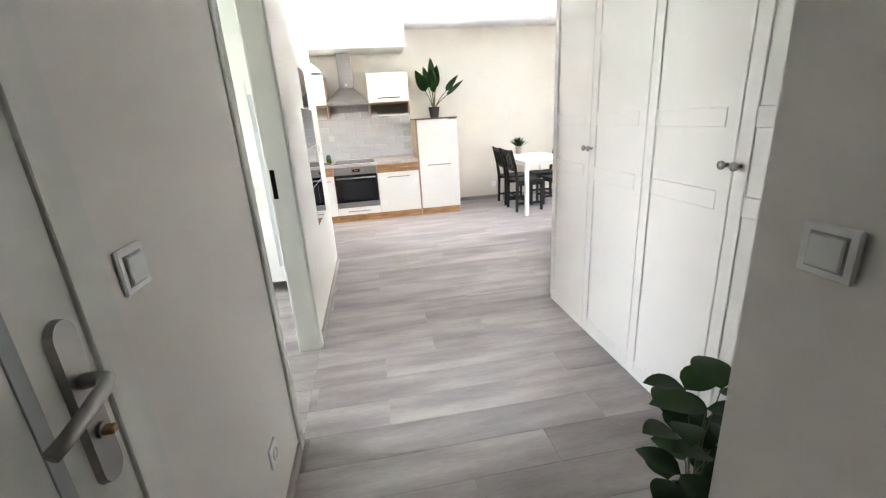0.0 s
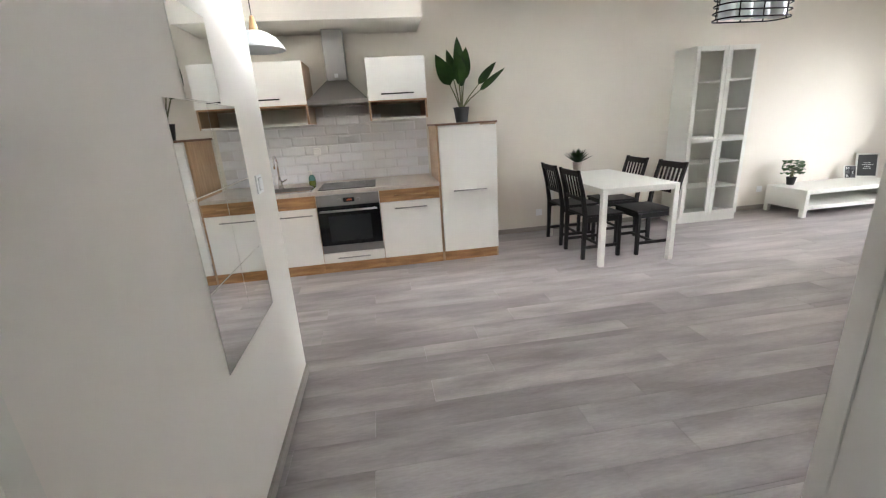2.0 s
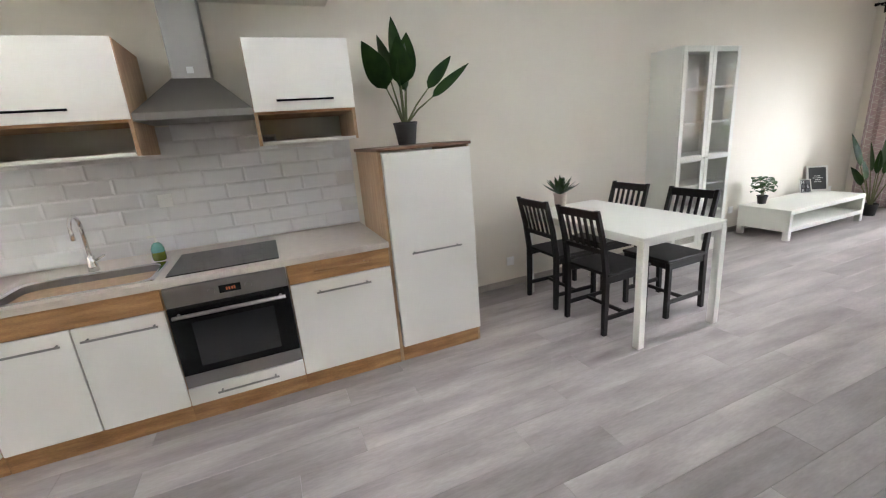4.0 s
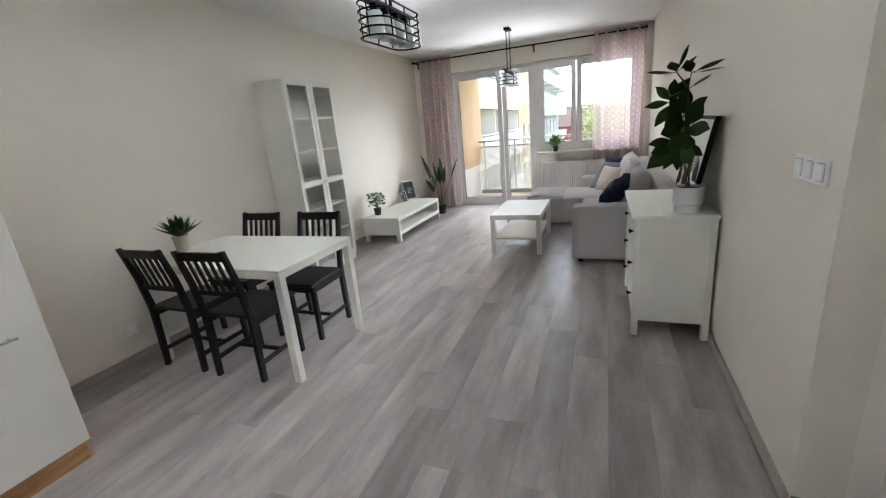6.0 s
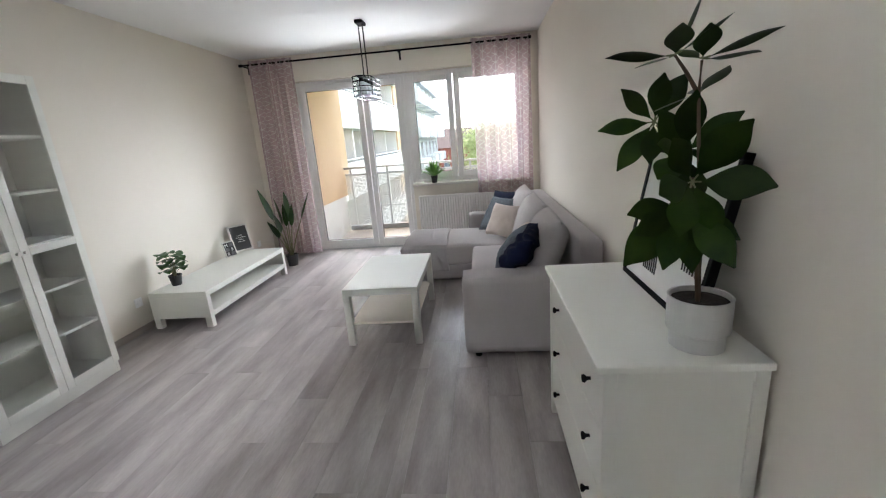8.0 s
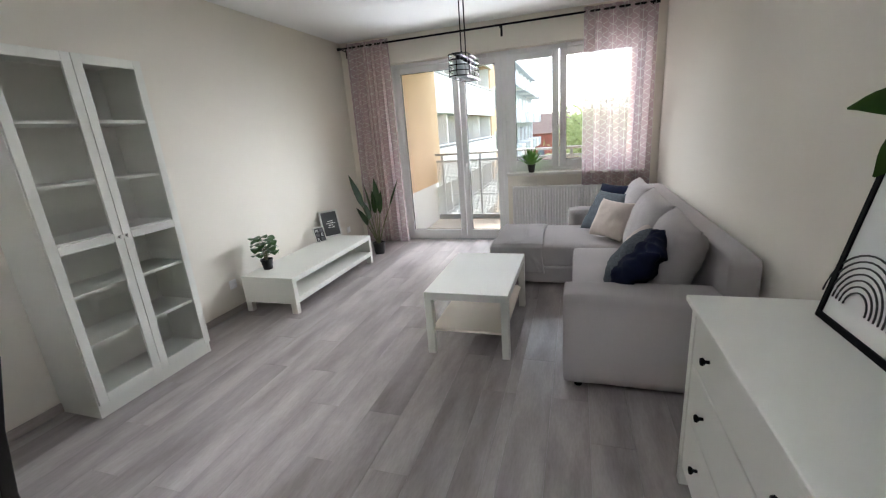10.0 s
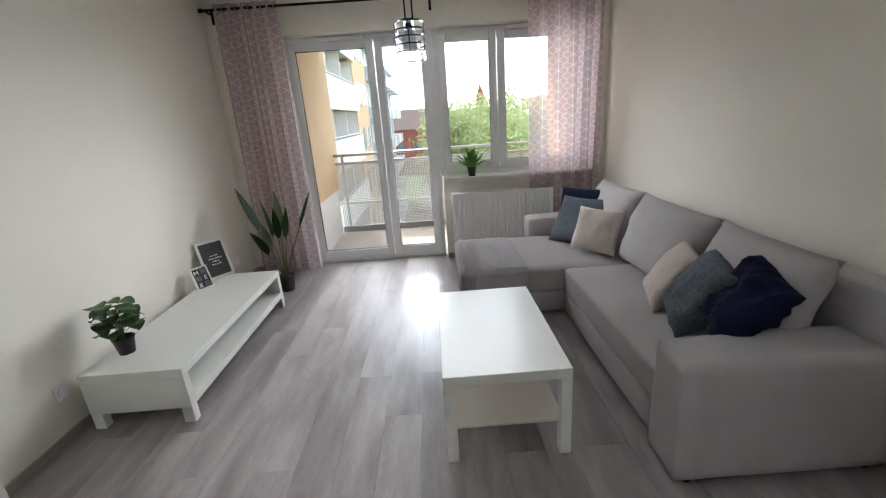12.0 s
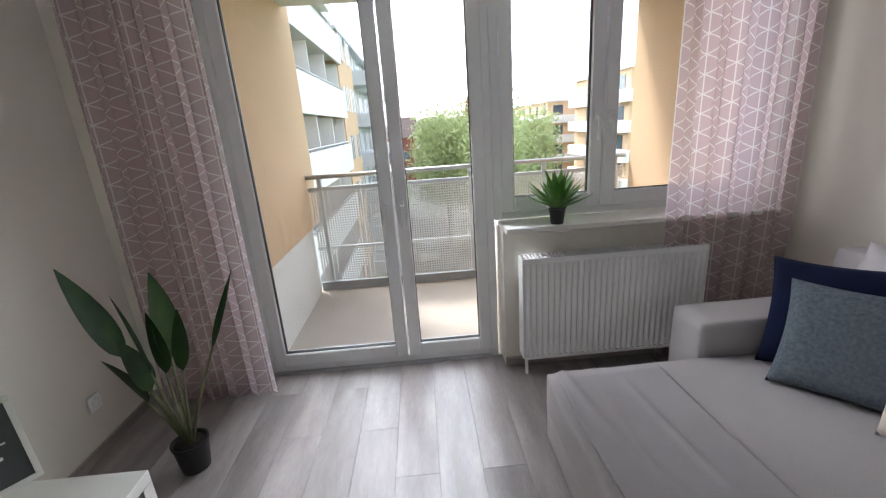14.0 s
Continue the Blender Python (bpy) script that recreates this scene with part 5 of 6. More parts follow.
# ---- caged ceiling lamps ----
def cage_lamp(x, y, z0):
    L = thing("ceiling_lamp", "black wire cage pendant lamp with glass shades, unlit", "pendant lamp", (x, y, 0), group="living room pendant lamps")
    hl, hw = 0.185, 0.095

    def stadium(r_x, w):
        pts = []
        for a in np.linspace(-math.pi / 2, math.pi / 2, 12):
            pts.append((r_x + w * math.cos(a), w * math.sin(a)))
        for a in np.linspace(math.pi / 2, 3 * math.pi / 2, 12):
            pts.append((-r_x + w * math.cos(a), w * math.sin(a)))
        return pts
    for k in range(5):
        part("ring", tube(BM(), [(px, py, z0 + 0.045 * k) for px, py in stadium(hl, hw)], 0.0055, 6, closed=True), M_blackm, L, smooth=True)
    for px, py in ((hl + hw, 0), (-hl - hw, 0), (hl, hw), (-hl, hw), (hl, -hw), (-hl, -hw), (0, hw), (0, -hw)):
        part("upright", tube(BM(), [(px, py, z0), (px, py, z0 + 0.18)], 0.0045, 6), M_blackm, L)
    part("bar", bx(-hl - hw, hl + hw, -0.034, 0.034, z0 + 0.172, z0 + 0.188, bevel=0.002), M_blackm, L)
    for px in (-0.20, -0.068, 0.068, 0.20):
        part("socket", cyl(BM(), (px, 0, z0 + 0.172), (px, 0, z0 + 0.115), 0.021, 0.024, 14), M_blackm, L)
        s = part("shade", lathe(BM(), [(0.026, z0 + 0.135), (0.046, z0 + 0.125), (0.052, z0 + 0.06), (0.052, z0 + 0.004), (0.049, z0 + 0.004), (0.049, z0 + 0.06), (0.043, z0 + 0.12)], 20, cx=px), M_opal, L, "white glass shade", smooth=True)
    for px, py in ((-0.02, -0.026), (0.02, 0.026)):
        part("rod", tube(BM(), [(px, py, z0 + 0.188), (px, py, CEIL - 0.03)], 0.006, 8), M_blackm, L)
    part("canopy", bx(-0.075, 0.075, -0.04, 0.04, CEIL - 0.032, CEIL, bevel=0.004), M_blackm, L)
    return L


cage_lamp(3.13, 5.30, 1.965)
cage_lamp(6.80, 5.345, 1.935)


# ---- plants ----
def pot(own, r_top, r_bot, h, mt, soil=True, step=False):
    if step:
        pr = [(0, 0), (r_bot, 0), (r_bot, h * 0.30), (r_top, h * 0.36), (r_top, h), (r_top - 0.006, h), (r_top - 0.008, h - 0.025), (0, h - 0.025)]
    else:
        pr = [(0, 0), (r_bot, 0), (r_top - 0.002, h * 0.9), (r_top + 0.002, h * 0.92), (r_top + 0.002, h), (r_top - 0.005, h), (r_top - 0.007, h - 0.02), (0, h - 0.02)]
    part("pot", lathe(BM(), pr, 30), mt, own, smooth=False)
    part("soil", lathe(BM(), [(0, h - 0.012), (r_top * 0.5, h - 0.010), (r_top - 0.007, h - 0.016)], 20), M_soil, own, "dark potting soil")


def blade_plant(own, h, specs, leaf_m):
    """specs: heading, tilt from upright, stem length, leaf length, leaf width."""
    for hd_, tl, sl, ll, lw, dr_ in specs:
        a, t = radians(hd_), radians(tl)
        d = Vector((math.cos(a) * math.sin(t), math.sin(a) * math.sin(t), math.cos(t)))
        p0 = Vector((math.cos(a) * 0.012, math.sin(a) * 0.012, h - 0.015))
        d2 = Vector((math.cos(a) * math.sin(t * 1.25), math.sin(a) * math.sin(t * 1.25), math.cos(t * 1.25)))
        p1 = p0 + d * sl * 0.5
        p2 = p1 + d2 * sl * 0.5
        part("stem", tube(BM(), [p0, p1, p2], 0.0085, 6, 0.005), M_stem, own, smooth=True)
        part("leaf", leaf(BM(), p2, d2, ll, lw * 1.3, dr_, 0.22, 9, 0.68, 0.8, twist=1.0 if tl > 15 else 0.5 * math.sin(hd_)), leaf_m, own, smooth=True)


p = thing("potted_plant", "dark green paddle-leaf plant in charcoal pot on the fridge cabinet", "plant", (1.36, 7.02, 1.384))
pot(p, 0.085, 0.062, 0.155, M_potgrey)
blade_plant(p, 0.155, [(185, 20, 0.26, 0.33, 0.13, 0.05), (150, 10, 0.30, 0.31, 0.13, 0.0), (250, 12, 0.26, 0.30, 0.13, 0.1), (20, 6, 0.28, 0.33, 0.13, 0.0), (0, 34, 0.30, 0.29, 0.072, 0.0), (-25, 44, 0.26, 0.33, 0.066, -0.1), (90, 5, 0.36, 0.36, 0.11, 0.0), (-80, 8, 0.22, 0.30, 0.13, 0.1)], M_leaf)
p = thing("potted_plant", "tall green paddle-leaf plant in black pot on the floor", "plant", (7.37, 6.755, 0))
pot(p, 0.078, 0.06, 0.15, M_potblack)
blade_plant(p, 0.15, [(98, 15, 0.50, 0.44, 0.095, -0.1), (270, 1, 0.44, 0.40, 0.125, 0), (150, 7, 0.42, 0.38, 0.11, 0), (268, 20, 0.52, 0.38, 0.034, -0.1), (250, 9, 0.40, 0.30, 0.05, 0), (112, 11, 0.32, 0.27, 0.09, 0.1), (95, 22, 0.26, 0.27, 0.10, 0.2), (200, 5, 0.40, 0.30, 0.06, 0)], M_leaf)


def spiky(own, h, n, ln, wd, mt, seed):
    rng = random.Random(seed)
    for k in range(n):
        a = k * 2.39996
        t = 0.25 + 1.0 * (k / n)
        d = (math.cos(a) * math.sin(t), math.sin(a) * math.sin(t), math.cos(t))
        part("leaf", leaf(BM(), (d[0] * 0.01, d[1] * 0.01, h - 0.012), d, ln * (0.85 + 0.3 * rng.random()), wd, -0.35 * t, 0.45, 6, 0.62, 0.9), mt, own, smooth=True)


p = thing("potted_plant", "spiky green succulent in beige pot on the dining table", "plant", (2.70, 7.00, 0.742))
pot(p, 0.056, 0.044, 0.12, M_potbeige)
spiky(p, 0.12, 28, 0.165, 0.05, M_leaf, 3)
p = thing("potted_plant", "spiky bright green succulent in black pot on the window sill", "plant", (7.93, 4.85, 0.90))
pot(p, 0.048, 0.034, 0.095, M_potblack)
spiky(p, 0.095, 34, 0.20, 0.055, M_leafl, 5)


def broad(own, h, n, spread, ln, wd, mt, seed, z_span, bunch=1, stem_m=None, droop=0.6):
    """Thin stems from the pot, each ending in one leaf or a whorl of leaves."""
    rng = random.Random(seed)
    for k in range(n):
        a = k * 2.39996 + rng.random() * 0.5
        zt = h + z_span[0] + (z_span[1] - z_span[0]) * (k + 0.5) / n
        rr = spread * (0.45 + 0.55 * rng.random()) * (1.0 - 0.35 * k / n)
        tip = Vector((math.cos(a) * rr, math.sin(a) * rr, zt))
        mid = Vector((math.cos(a) * rr * 0.35, math.sin(a) * rr * 0.35, h + (zt - h) * 0.6))
        part("stem", tube(BM(), [(math.cos(a) * 0.008, math.sin(a) * 0.008, h - 0.015), mid, tip], 0.0028, 5, 0.0018), stem_m or M_stem, own)
        for q in range(bunch):
            b2 = a + (q - (bunch - 1) / 2) * (2 * math.pi / max(bunch, 1)) * 0.85
            up = 0.15 + 0.35 * rng.random()
            d = Vector((math.cos(b2), math.sin(b2), up))
            part("leaf", leaf(BM(), tip, d, ln * (0.8 + 0.4 * rng.random()), wd * (0.85 + 0.3 * rng.random()), droop, 0.18, 7, 0.8, 0.75), mt, own, smooth=True)


p = thing("potted_plant", "small bright green split-leaf plant in black pot on the media bench", "plant", (5.735, 7.10, 0.338))
pot(p, 0.056, 0.04, 0.098, M_potblack)
broad(p, 0.098, 15, 0.075, 0.10, 0.10, M_leafm, 11, (0.03, 0.21), 2, droop=1.7)
p = thing("potted_plant", "dark green round-leaf plant in a pot on the hall floor", "plant", (1.24, 1.34, 0))
pot(p, 0.075, 0.055, 0.14, M_potgrey)
broad(p, 0.14, 14, 0.12, 0.14, 0.105, M_leaf, 21, (0.02, 0.44), 2)
p = thing("potted_plant", "green broad-leaf plant in black pot on the bedroom floor", "plant", (-1.25, 4.34, 0))
pot(p, 0.075, 0.055, 0.15, M_potblack)
broad(p, 0.15, 11, 0.07, 0.17, 0.085, M_leaf, 25, (0.04, 0.48), 2)

# large umbrella-leaf plant on the dresser
p = thing("potted_plant", "tall olive green umbrella plant in light grey pot on the dresser", "plant", (3.485, 3.61, 0.818))
pot(p, 0.085, 0.074, 0.155, M_potlight, step=True)
TRUNKS = (
    [(0.005, 0.0, 0.13), (0.012, 0.012, 0.36), (0.018, 0.03, 0.60), (0.022, 0.037, 0.717), (0.045, 0.024, 0.795)],
    [(0.022, 0.037, 0.710), (0.022, 0.07, 0.765), (0.019, 0.104, 0.811)],
    [(-0.015, 0.012, 0.13), (-0.03, 0.035, 0.28), (-0.012, 0.06, 0.42), (-0.03, 0.06, 0.50)],
    [(0.012, 0.02, 0.40), (0.06, 0.05, 0.54), (0.13, 0.095, 0.64)])
for path in TRUNKS:
    part("trunk", tube(BM(), path, 0.0065, 8, 0.0035), M_bark, p, smooth=True)


def shoot(own, hub, axis, tips, fat=0.42):
    """Broad pointed leaves from one shoot out to their tips, turned to face along the axis."""
    hub, axis = Vector(hub), Vector(axis).normalized()
    rng = random.Random(round(hub.z * 1000))
    for tip in tips:
        way = Vector(tip) - hub
        stalk = hub + way * 0.12
        part("leaf_stalk", tube(BM(), [hub, stalk], 0.0028, 5, 0.0022), M_stem, own)
        d = (way.normalized() + axis * 0.22).normalized()
        side = axis.cross(d)
        part("leaf", leaf(BM(), stalk, d, way.length * 0.92, way.length * fat * (0.9 + 0.2 * rng.random()), 0.22 + 0.15 * rng.random(), 0.16, 10, 1.04, 1.05,
                          twist=0.5 * (rng.random() - 0.5), side=side), M_leafb, own, smooth=True)


shoot(p, (0.048, 0.022, 0.80), (0, 0.05, 1), ((-0.03, -0.12, 0.83), (0.10, -0.15, 0.79), (0.17, 0.03, 0.83), (-0.08, 0.07, 0.845)), 0.40)
shoot(p, (0.019, 0.104, 0.811), (0.1, 0, 1), ((0.00, 0.05, 0.94), (0.10, 0.25, 0.815), (0.16, 0.15, 0.79), (-0.12, 0.15, 0.84), (-0.08, 0.02, 0.86)), 0.44)
shoot(p, (0.03, 0.035, 0.715), (0.1, 0.2, 0.9), ((0.13, -0.10, 0.765), (0.17, -0.03, 0.72), (0.05, 0.14, 0.66)), 0.34)
shoot(p, (0.135, 0.10, 0.65), (-0.85, 0.1, 0.45), ((0.20, 0.235, 0.635), (0.16, 0.19, 0.745), (0.21, 0.175, 0.52), (0.10, 0.10, 0.78), (0.15, 0.02, 0.77), (0.07, 0.14, 0.53), (0.08, 0.02, 0.57)), 0.44)
shoot(p, (0.05, 0.05, 0.56), (-0.9, 0.2, 0.35), ((0.04, 0.04, 0.72), (0.0, 0.15, 0.60), (-0.03, 0.16, 0.50), (0.0, -0.06, 0.66), (0.03, -0.05, 0.55), (0.0, 0.09, 0.42), (0.06, 0.12, 0.68), (-0.04, 0.05, 0.43)), 0.47)
shoot(p, (-0.03, 0.06, 0.49), (-0.85, 0.05, 0.40), ((-0.10, -0.02, 0.645), (-0.18, -0.055, 0.495), (-0.11, 0.19, 0.475), (-0.06, 0.14, 0.61), (-0.09, 0.02, 0.36), (-0.04, 0.0, 0.58), (-0.10, 0.13, 0.36)), 0.48)
shoot(p, (-0.015, 0.065, 0.415), (-0.85, 0.25, 0.30), ((-0.03, 0.235, 0.275), (-0.09, 0.155, 0.27), (-0.19, 0.02, 0.30), (-0.05, 0.24, 0.43), (-0.08, 0.23, 0.37), (-0.10, 0.08, 0.26), (-0.06, -0.05, 0.34)), 0.42)


# ---- pictures ----
def picture(name, lab, at, rz, lean, w, h, fw, frame_m, back_m, deep=0.016):
    o = thing(name, lab, "picture frame", at, rz)
    o.matrix_basis = o.matrix_basis @ pose(0, 0, 0, -lean, 0, 0)
    part("frame_bar", bx(-w / 2, w / 2, 0, deep, 0, fw, bevel=0.002), frame_m, o)
    part("frame_bar", bx(-w / 2, w / 2, 0, deep, h - fw, h, bevel=0.002), frame_m, o)
    part("frame_bar", bx(-w / 2, -w / 2 + fw, 0, deep, fw, h - fw, bevel=0.002), frame_m, o)
    part("frame_bar", bx(w / 2 - fw, w / 2, 0, deep, fw, h - fw, bevel=0.002), frame_m, o)
    part("print", bx(-w / 2 + fw, w / 2 - fw, 0.006, 0.012, fw, h - fw), back_m, o)
    return o


o = picture("picture_frame", "white-framed dark print leaning on the wall on the bench", (6.93, 7.122, 0.338), -36, 16, 0.235, 0.325, 0.020, M_white, M_chalk)
b = BM()
rng = random.Random(4)
for k, (wd, z) in enumerate(((0.07, 0.19), (0.10, 0.165), (0.05, 0.14), (0.07, 0.115))):
    x = -wd / 2
    while x < wd / 2:
        q = 0.008 + 0.012 * rng.random()
        box(b, x, x + q, 0.0048, 0.0058, z, z + 0.006 + 0.006 * rng.random())
        x += q + 0.005
part("lettering", b, M_paper, o, "faint white lettering strokes")
o = picture("picture_frame", "small white-framed lettering print on the bench", (6.687, 7.125, 0.338), -28, 18, 0.138, 0.180, 0.011, M_white, M_ink)
for ch, x, z in (("M", -0.029, 0.120), ("E", 0.029, 0.070), ("R", -0.029, 0.018)):
    cu = bpy.data.curves.new("letter", "FONT")
    cu.body, cu.size, cu.align_x, cu.extrude = ch, 0.052, "CENTER", 0.0005
    cu.materials.append(M_paper)
    t = new("letter", cu)
    t.parent = o
    t.matrix_local = pose(x, 0.005, z, 90, 0, 0)
for x, z in ((0.029, 0.120), (-0.029, 0.070), (0.029, 0.018)):
    part("grey_square", bx(x - 0.024, x + 0.024, 0.0045, 0.0055, z - 0.003, z + 0.039), M_greyprint, o, "blurred grey square")
# poster frame made deeper: its black side stands for the shaded gap behind
o = picture("poster_frame", "black-framed white poster with line arcs leaning on wall", (3.87, 3.595, 0.818), 180, 11, 0.64, 0.56, 0.022, M_blackm, M_paper, 0.03)
for cx, cz, r0 in ((-0.18, 0.08, 0.05), (0.10, 0.16, 0.06)):
    for k in range(7):
        r = r0 + 0.018 * k
        pts = [(cx + r * math.cos(a), 0.004, cz + r * math.sin(a)) for a in np.linspace(0, math.pi, 20)]
        part("drawn_arc", tube(BM(), pts, 0.0028, 5), M_ink, o, "thin black drawn arc")

# ---- bedroom cabinet ----
bc = thing("bedroom_cabinet", "white bedroom cabinet with two grey frosted glass doors", "cabinet", (-1.045, 4.05, 0))
W, D, H = 0.77, 0.40, 1.75
b = BM()
box(b, 0, 0.018, 0.02, D, 0.09, H), box(b, W - 0.018, W, 0.02, D, 0.09, H), box(b, 0.018, W - 0.018, 0.02, D, 0.09, 0.108), box(b, 0.018, W - 0.018, 0.02, D, H - 0.018, H), box(b, 0.018, W - 0.018, D - 0.01, D, 0.108, H - 0.018)
part("body", b, M_white, bc)
for a in (0.002, W / 2 + 0.001):
    e = a + W / 2 - 0.003
    dd = part("door", bx(a, a + 0.098, 0.0, 0.018, 0.09, H, bevel=0.002), M_white, bc, "white framed frosted glass door")
    part("stile", bx(e - 0.098, e, 0.0, 0.018, 0.09, H, bevel=0.002), M_white, dd)
    for z0, z1 in ((0.09, 0.225), (H - 0.105, H)):
        part("rail", bx(a + 0.098, e - 0.098, 0.0, 0.018, z0, z1, bevel=0.002), M_white, dd)
    part("pane", bx(a + 0.097, e - 0.097, 0.006, 0.012, 0.224, H - 0.104), G_frost, dd, "grey frosted glass")
    kx = e - 0.03 if a < 0.1 else a + 0.03
    part("handle", bx(kx - 0.006, kx + 0.006, -0.02, 0.001, 0.86, 0.98, bevel=0.003), M_white, dd, "small white grip")
for x in (0.0, W - 0.045):
    for y in (0.02, D - 0.045):
        part("leg", bx(x, x + 0.045, y, y + 0.045, 0, 0.0905, bevel=0.003), M_white, bc)

# ---- outdoors ----
ground = solid("ground", M_grass, (8.4, 1500, -900, 900, -9.7, -9.5), (-900, 8.4, -900, 900, -9.7, -9.5), label="spring grass and paths below the balcony", category="ground")
solid("road", M_asph, (14, 120, 1.0, 7.4, -9.5, -9.46), (52, 66, -60, 1.0, -9.5, -9.462), label="pale asphalt drive below", category="road")


def window_part(own, x0, x1, y, z0, z1, out=-1):
    w = part("window", bx(x0, x1, y, y + out * 0.06, z0, z1), M_winfar, own, "dark distant window")
    f = BM()
    for q in ((x0 - 0.05, x0, z0, z1), (x1, x1 + 0.05, z0, z1), ((x0 + x1) / 2 - 0.03, (x0 + x1) / 2 + 0.03, z0, z1)):
        box(f, q[0], q[1], y, y + out * 0.09, q[2], q[3])
    part("window_frame", f, M_pvc, w)


# apartment wing with white balcony bands along the courtyard
ab = thing("apartment_building", "white and peach apartment wing with long balconies", "apartment building")
BX0, BX1, BY = 17.6, 30.6, 9.45
part("wall", bx(BX0, BX1, BY + 1.6, BY + 12, -9.5, 7.0), M_greyren, ab)
part("wall", bx(BX0 - 0.3, BX0, BY + 0.02, BY + 12, -9.5, 6.9), M_peach, ab, "peach side wall")
for k in range(-3, 3):
    z = 0.92 + 2.8 * k
    bal = part("balcony_band", bx(BX0, BX1, BY, BY + 0.15, z - 1.55, z - 0.12, bevel=0.01), M_render, ab, "white balcony parapet")
    part("slab", bx(BX0, BX1, BY + 0.15, BY + 1.6, z - 1.30, z - 1.05), M_render, bal)
    part("rail", tube(BM(), [(BX0, BY + 0.08, z), (BX1, BY + 0.08, z)], 0.03, 6), M_galv, bal)
    rp = BM()
    for i in range(22):
        x = BX0 + 0.3 + i * 0.6
        box(rp, x - 0.015, x + 0.015, BY + 0.065, BY + 0.095, z - 0.12, z)
    part("rail_post", rp, M_galv, bal)
    for i, x in enumerate((18.4, 21.6, 24.8, 28.0)):
        window_part(ab, x, x + 1.5, BY + 1.6, z - 1.0, z + 1.1)
        part("divider", bx(x + 2.1, x + 2.2, BY + 0.2, BY + 1.6, z - 1.05, z + 1.25), M_render, ab)
        part("panel", bx(x + 2.2, x + 3.0, BY + 1.50, BY + 1.59, z - 1.05, z + 1.2), M_orange, ab, "ochre wall panel")
part("roof", bx(BX0 - 0.3, BX1, BY + 0.3, BY + 12, 7.0, 7.35), M_render, ab)
part("canopy", bx(BX0 + 2, BX0 + 9, BY - 0.4, BY + 2, 6.6, 6.85), M_render, ab)
ab2 = thing("apartment_building", "peach and grey apartment wing with small windows", "apartment building")
part("wall", bx(30.7, 36, BY + 0.2, BY + 11, -9.5, 6.4), M_peach, ab2)
part("wall", bx(36, 62, BY + 0.6, BY + 11, -9.5, 6.8), M_greyren, ab2, "pale grey wall")
for k in range(-3, 3):
    z = -0.2 + 2.8 * k
    for x in (31.6, 33.9):
        window_part(ab2, x, x + 1.1, BY + 0.2, z, z + 1.4)
    for i in range(7):
        window_part(ab2, 37.4 + i * 3.5, 38.9 + i * 3.5, BY + 0.6, z, z + 1.5)
        part("balcony_band", bx(36.9 + i * 3.5, 39.6 + i * 3.5, BY - 0.6, BY + 0.6, z - 0.9, z + 0.05), M_render if i % 2 else M_greyren, ab2, "projecting balcony")
part("roof", bx(30.7, 62, BY + 0.1, BY + 11, 6.8, 7.0), M_greyren, ab2)


def far_block(x0, x1, y0, y1, top, storeys, label):
    o = thing("apartment_building", label, "apartment building")
    part("wall", bx(x0, x1, y0, y1, -9.5, top), M_peach, o)
    for k in range(storeys):
        z = top - 1.0 - 2.8 * k
        part("balcony_band", bx(x0 - 0.9, x1, y0 + 0.3, y1 + 0.9, z - 2.0, z - 0.9), M_render, o, "white balcony band")
        n = max(2, int((y1 - y0) / 3.2))
        for i in range(n):
            y = y0 + (i + 0.35) * (y1 - y0) / n
            w = part("window", bx(x0 - 0.06, x0, y, y + 1.4, z - 0.85, z + 0.5), M_winfar, o, "dark distant window")
        for i in range(max(2, int((x1 - x0) / 4))):
            x = x0 + 1.0 + i * 4
            part("window", bx(x, x + 1.2, y1, y1 + 0.06, z - 0.85, z + 0.5), M_winfar, o, "dark distant window")
    part("roof", bx(x0 - 0.3, x1 + 0.3, y0 - 0.3, y1 + 0.3, top, top + 0.3), M_render, o)


far_block(68, 92, -34, -13.5, 3.6, 4, "distant peach block with white balcony bands")
far_block(46, 60, -34, -14.6, 5.4, 5, "peach apartment block with white balconies across the yard")


def house(x, y, w, d, h, roof_h, wall_m, label):
    o = thing("house", label, "house", (x, y, -9.5))
    part("wall", bx(0, w, 0, d, 0, h), wall_m, o)
    b = BM()
    v = [b.verts.new(q) for q in ((-0.4, -0.4, h), (w + 0.4, -0.4, h), (w + 0.4, d + 0.4, h), (-0.4, d + 0.4, h), (w / 2, -0.4, h + roof_h), (w / 2, d + 0.4, h + roof_h))]
    for q in ((0, 1, 4), (2, 3, 5), (0, 4, 5, 3), (1, 2, 5, 4), (0, 3, 2, 1)):
        b.faces.new([v[i] for i in q])
    part("roof", b, M_rooft, o)
    for i in range(3):
        for k in range(max(1, int(h / 3.2))):
            part("window", bx(-0.06, 0, d * (0.14 + 0.28 * i), d * (0.14 + 0.28 * i) + 1.3, 1.6 + 3.1 * k, 3.2 + 3.1 * k), M_winfar, o, "dark distant window")


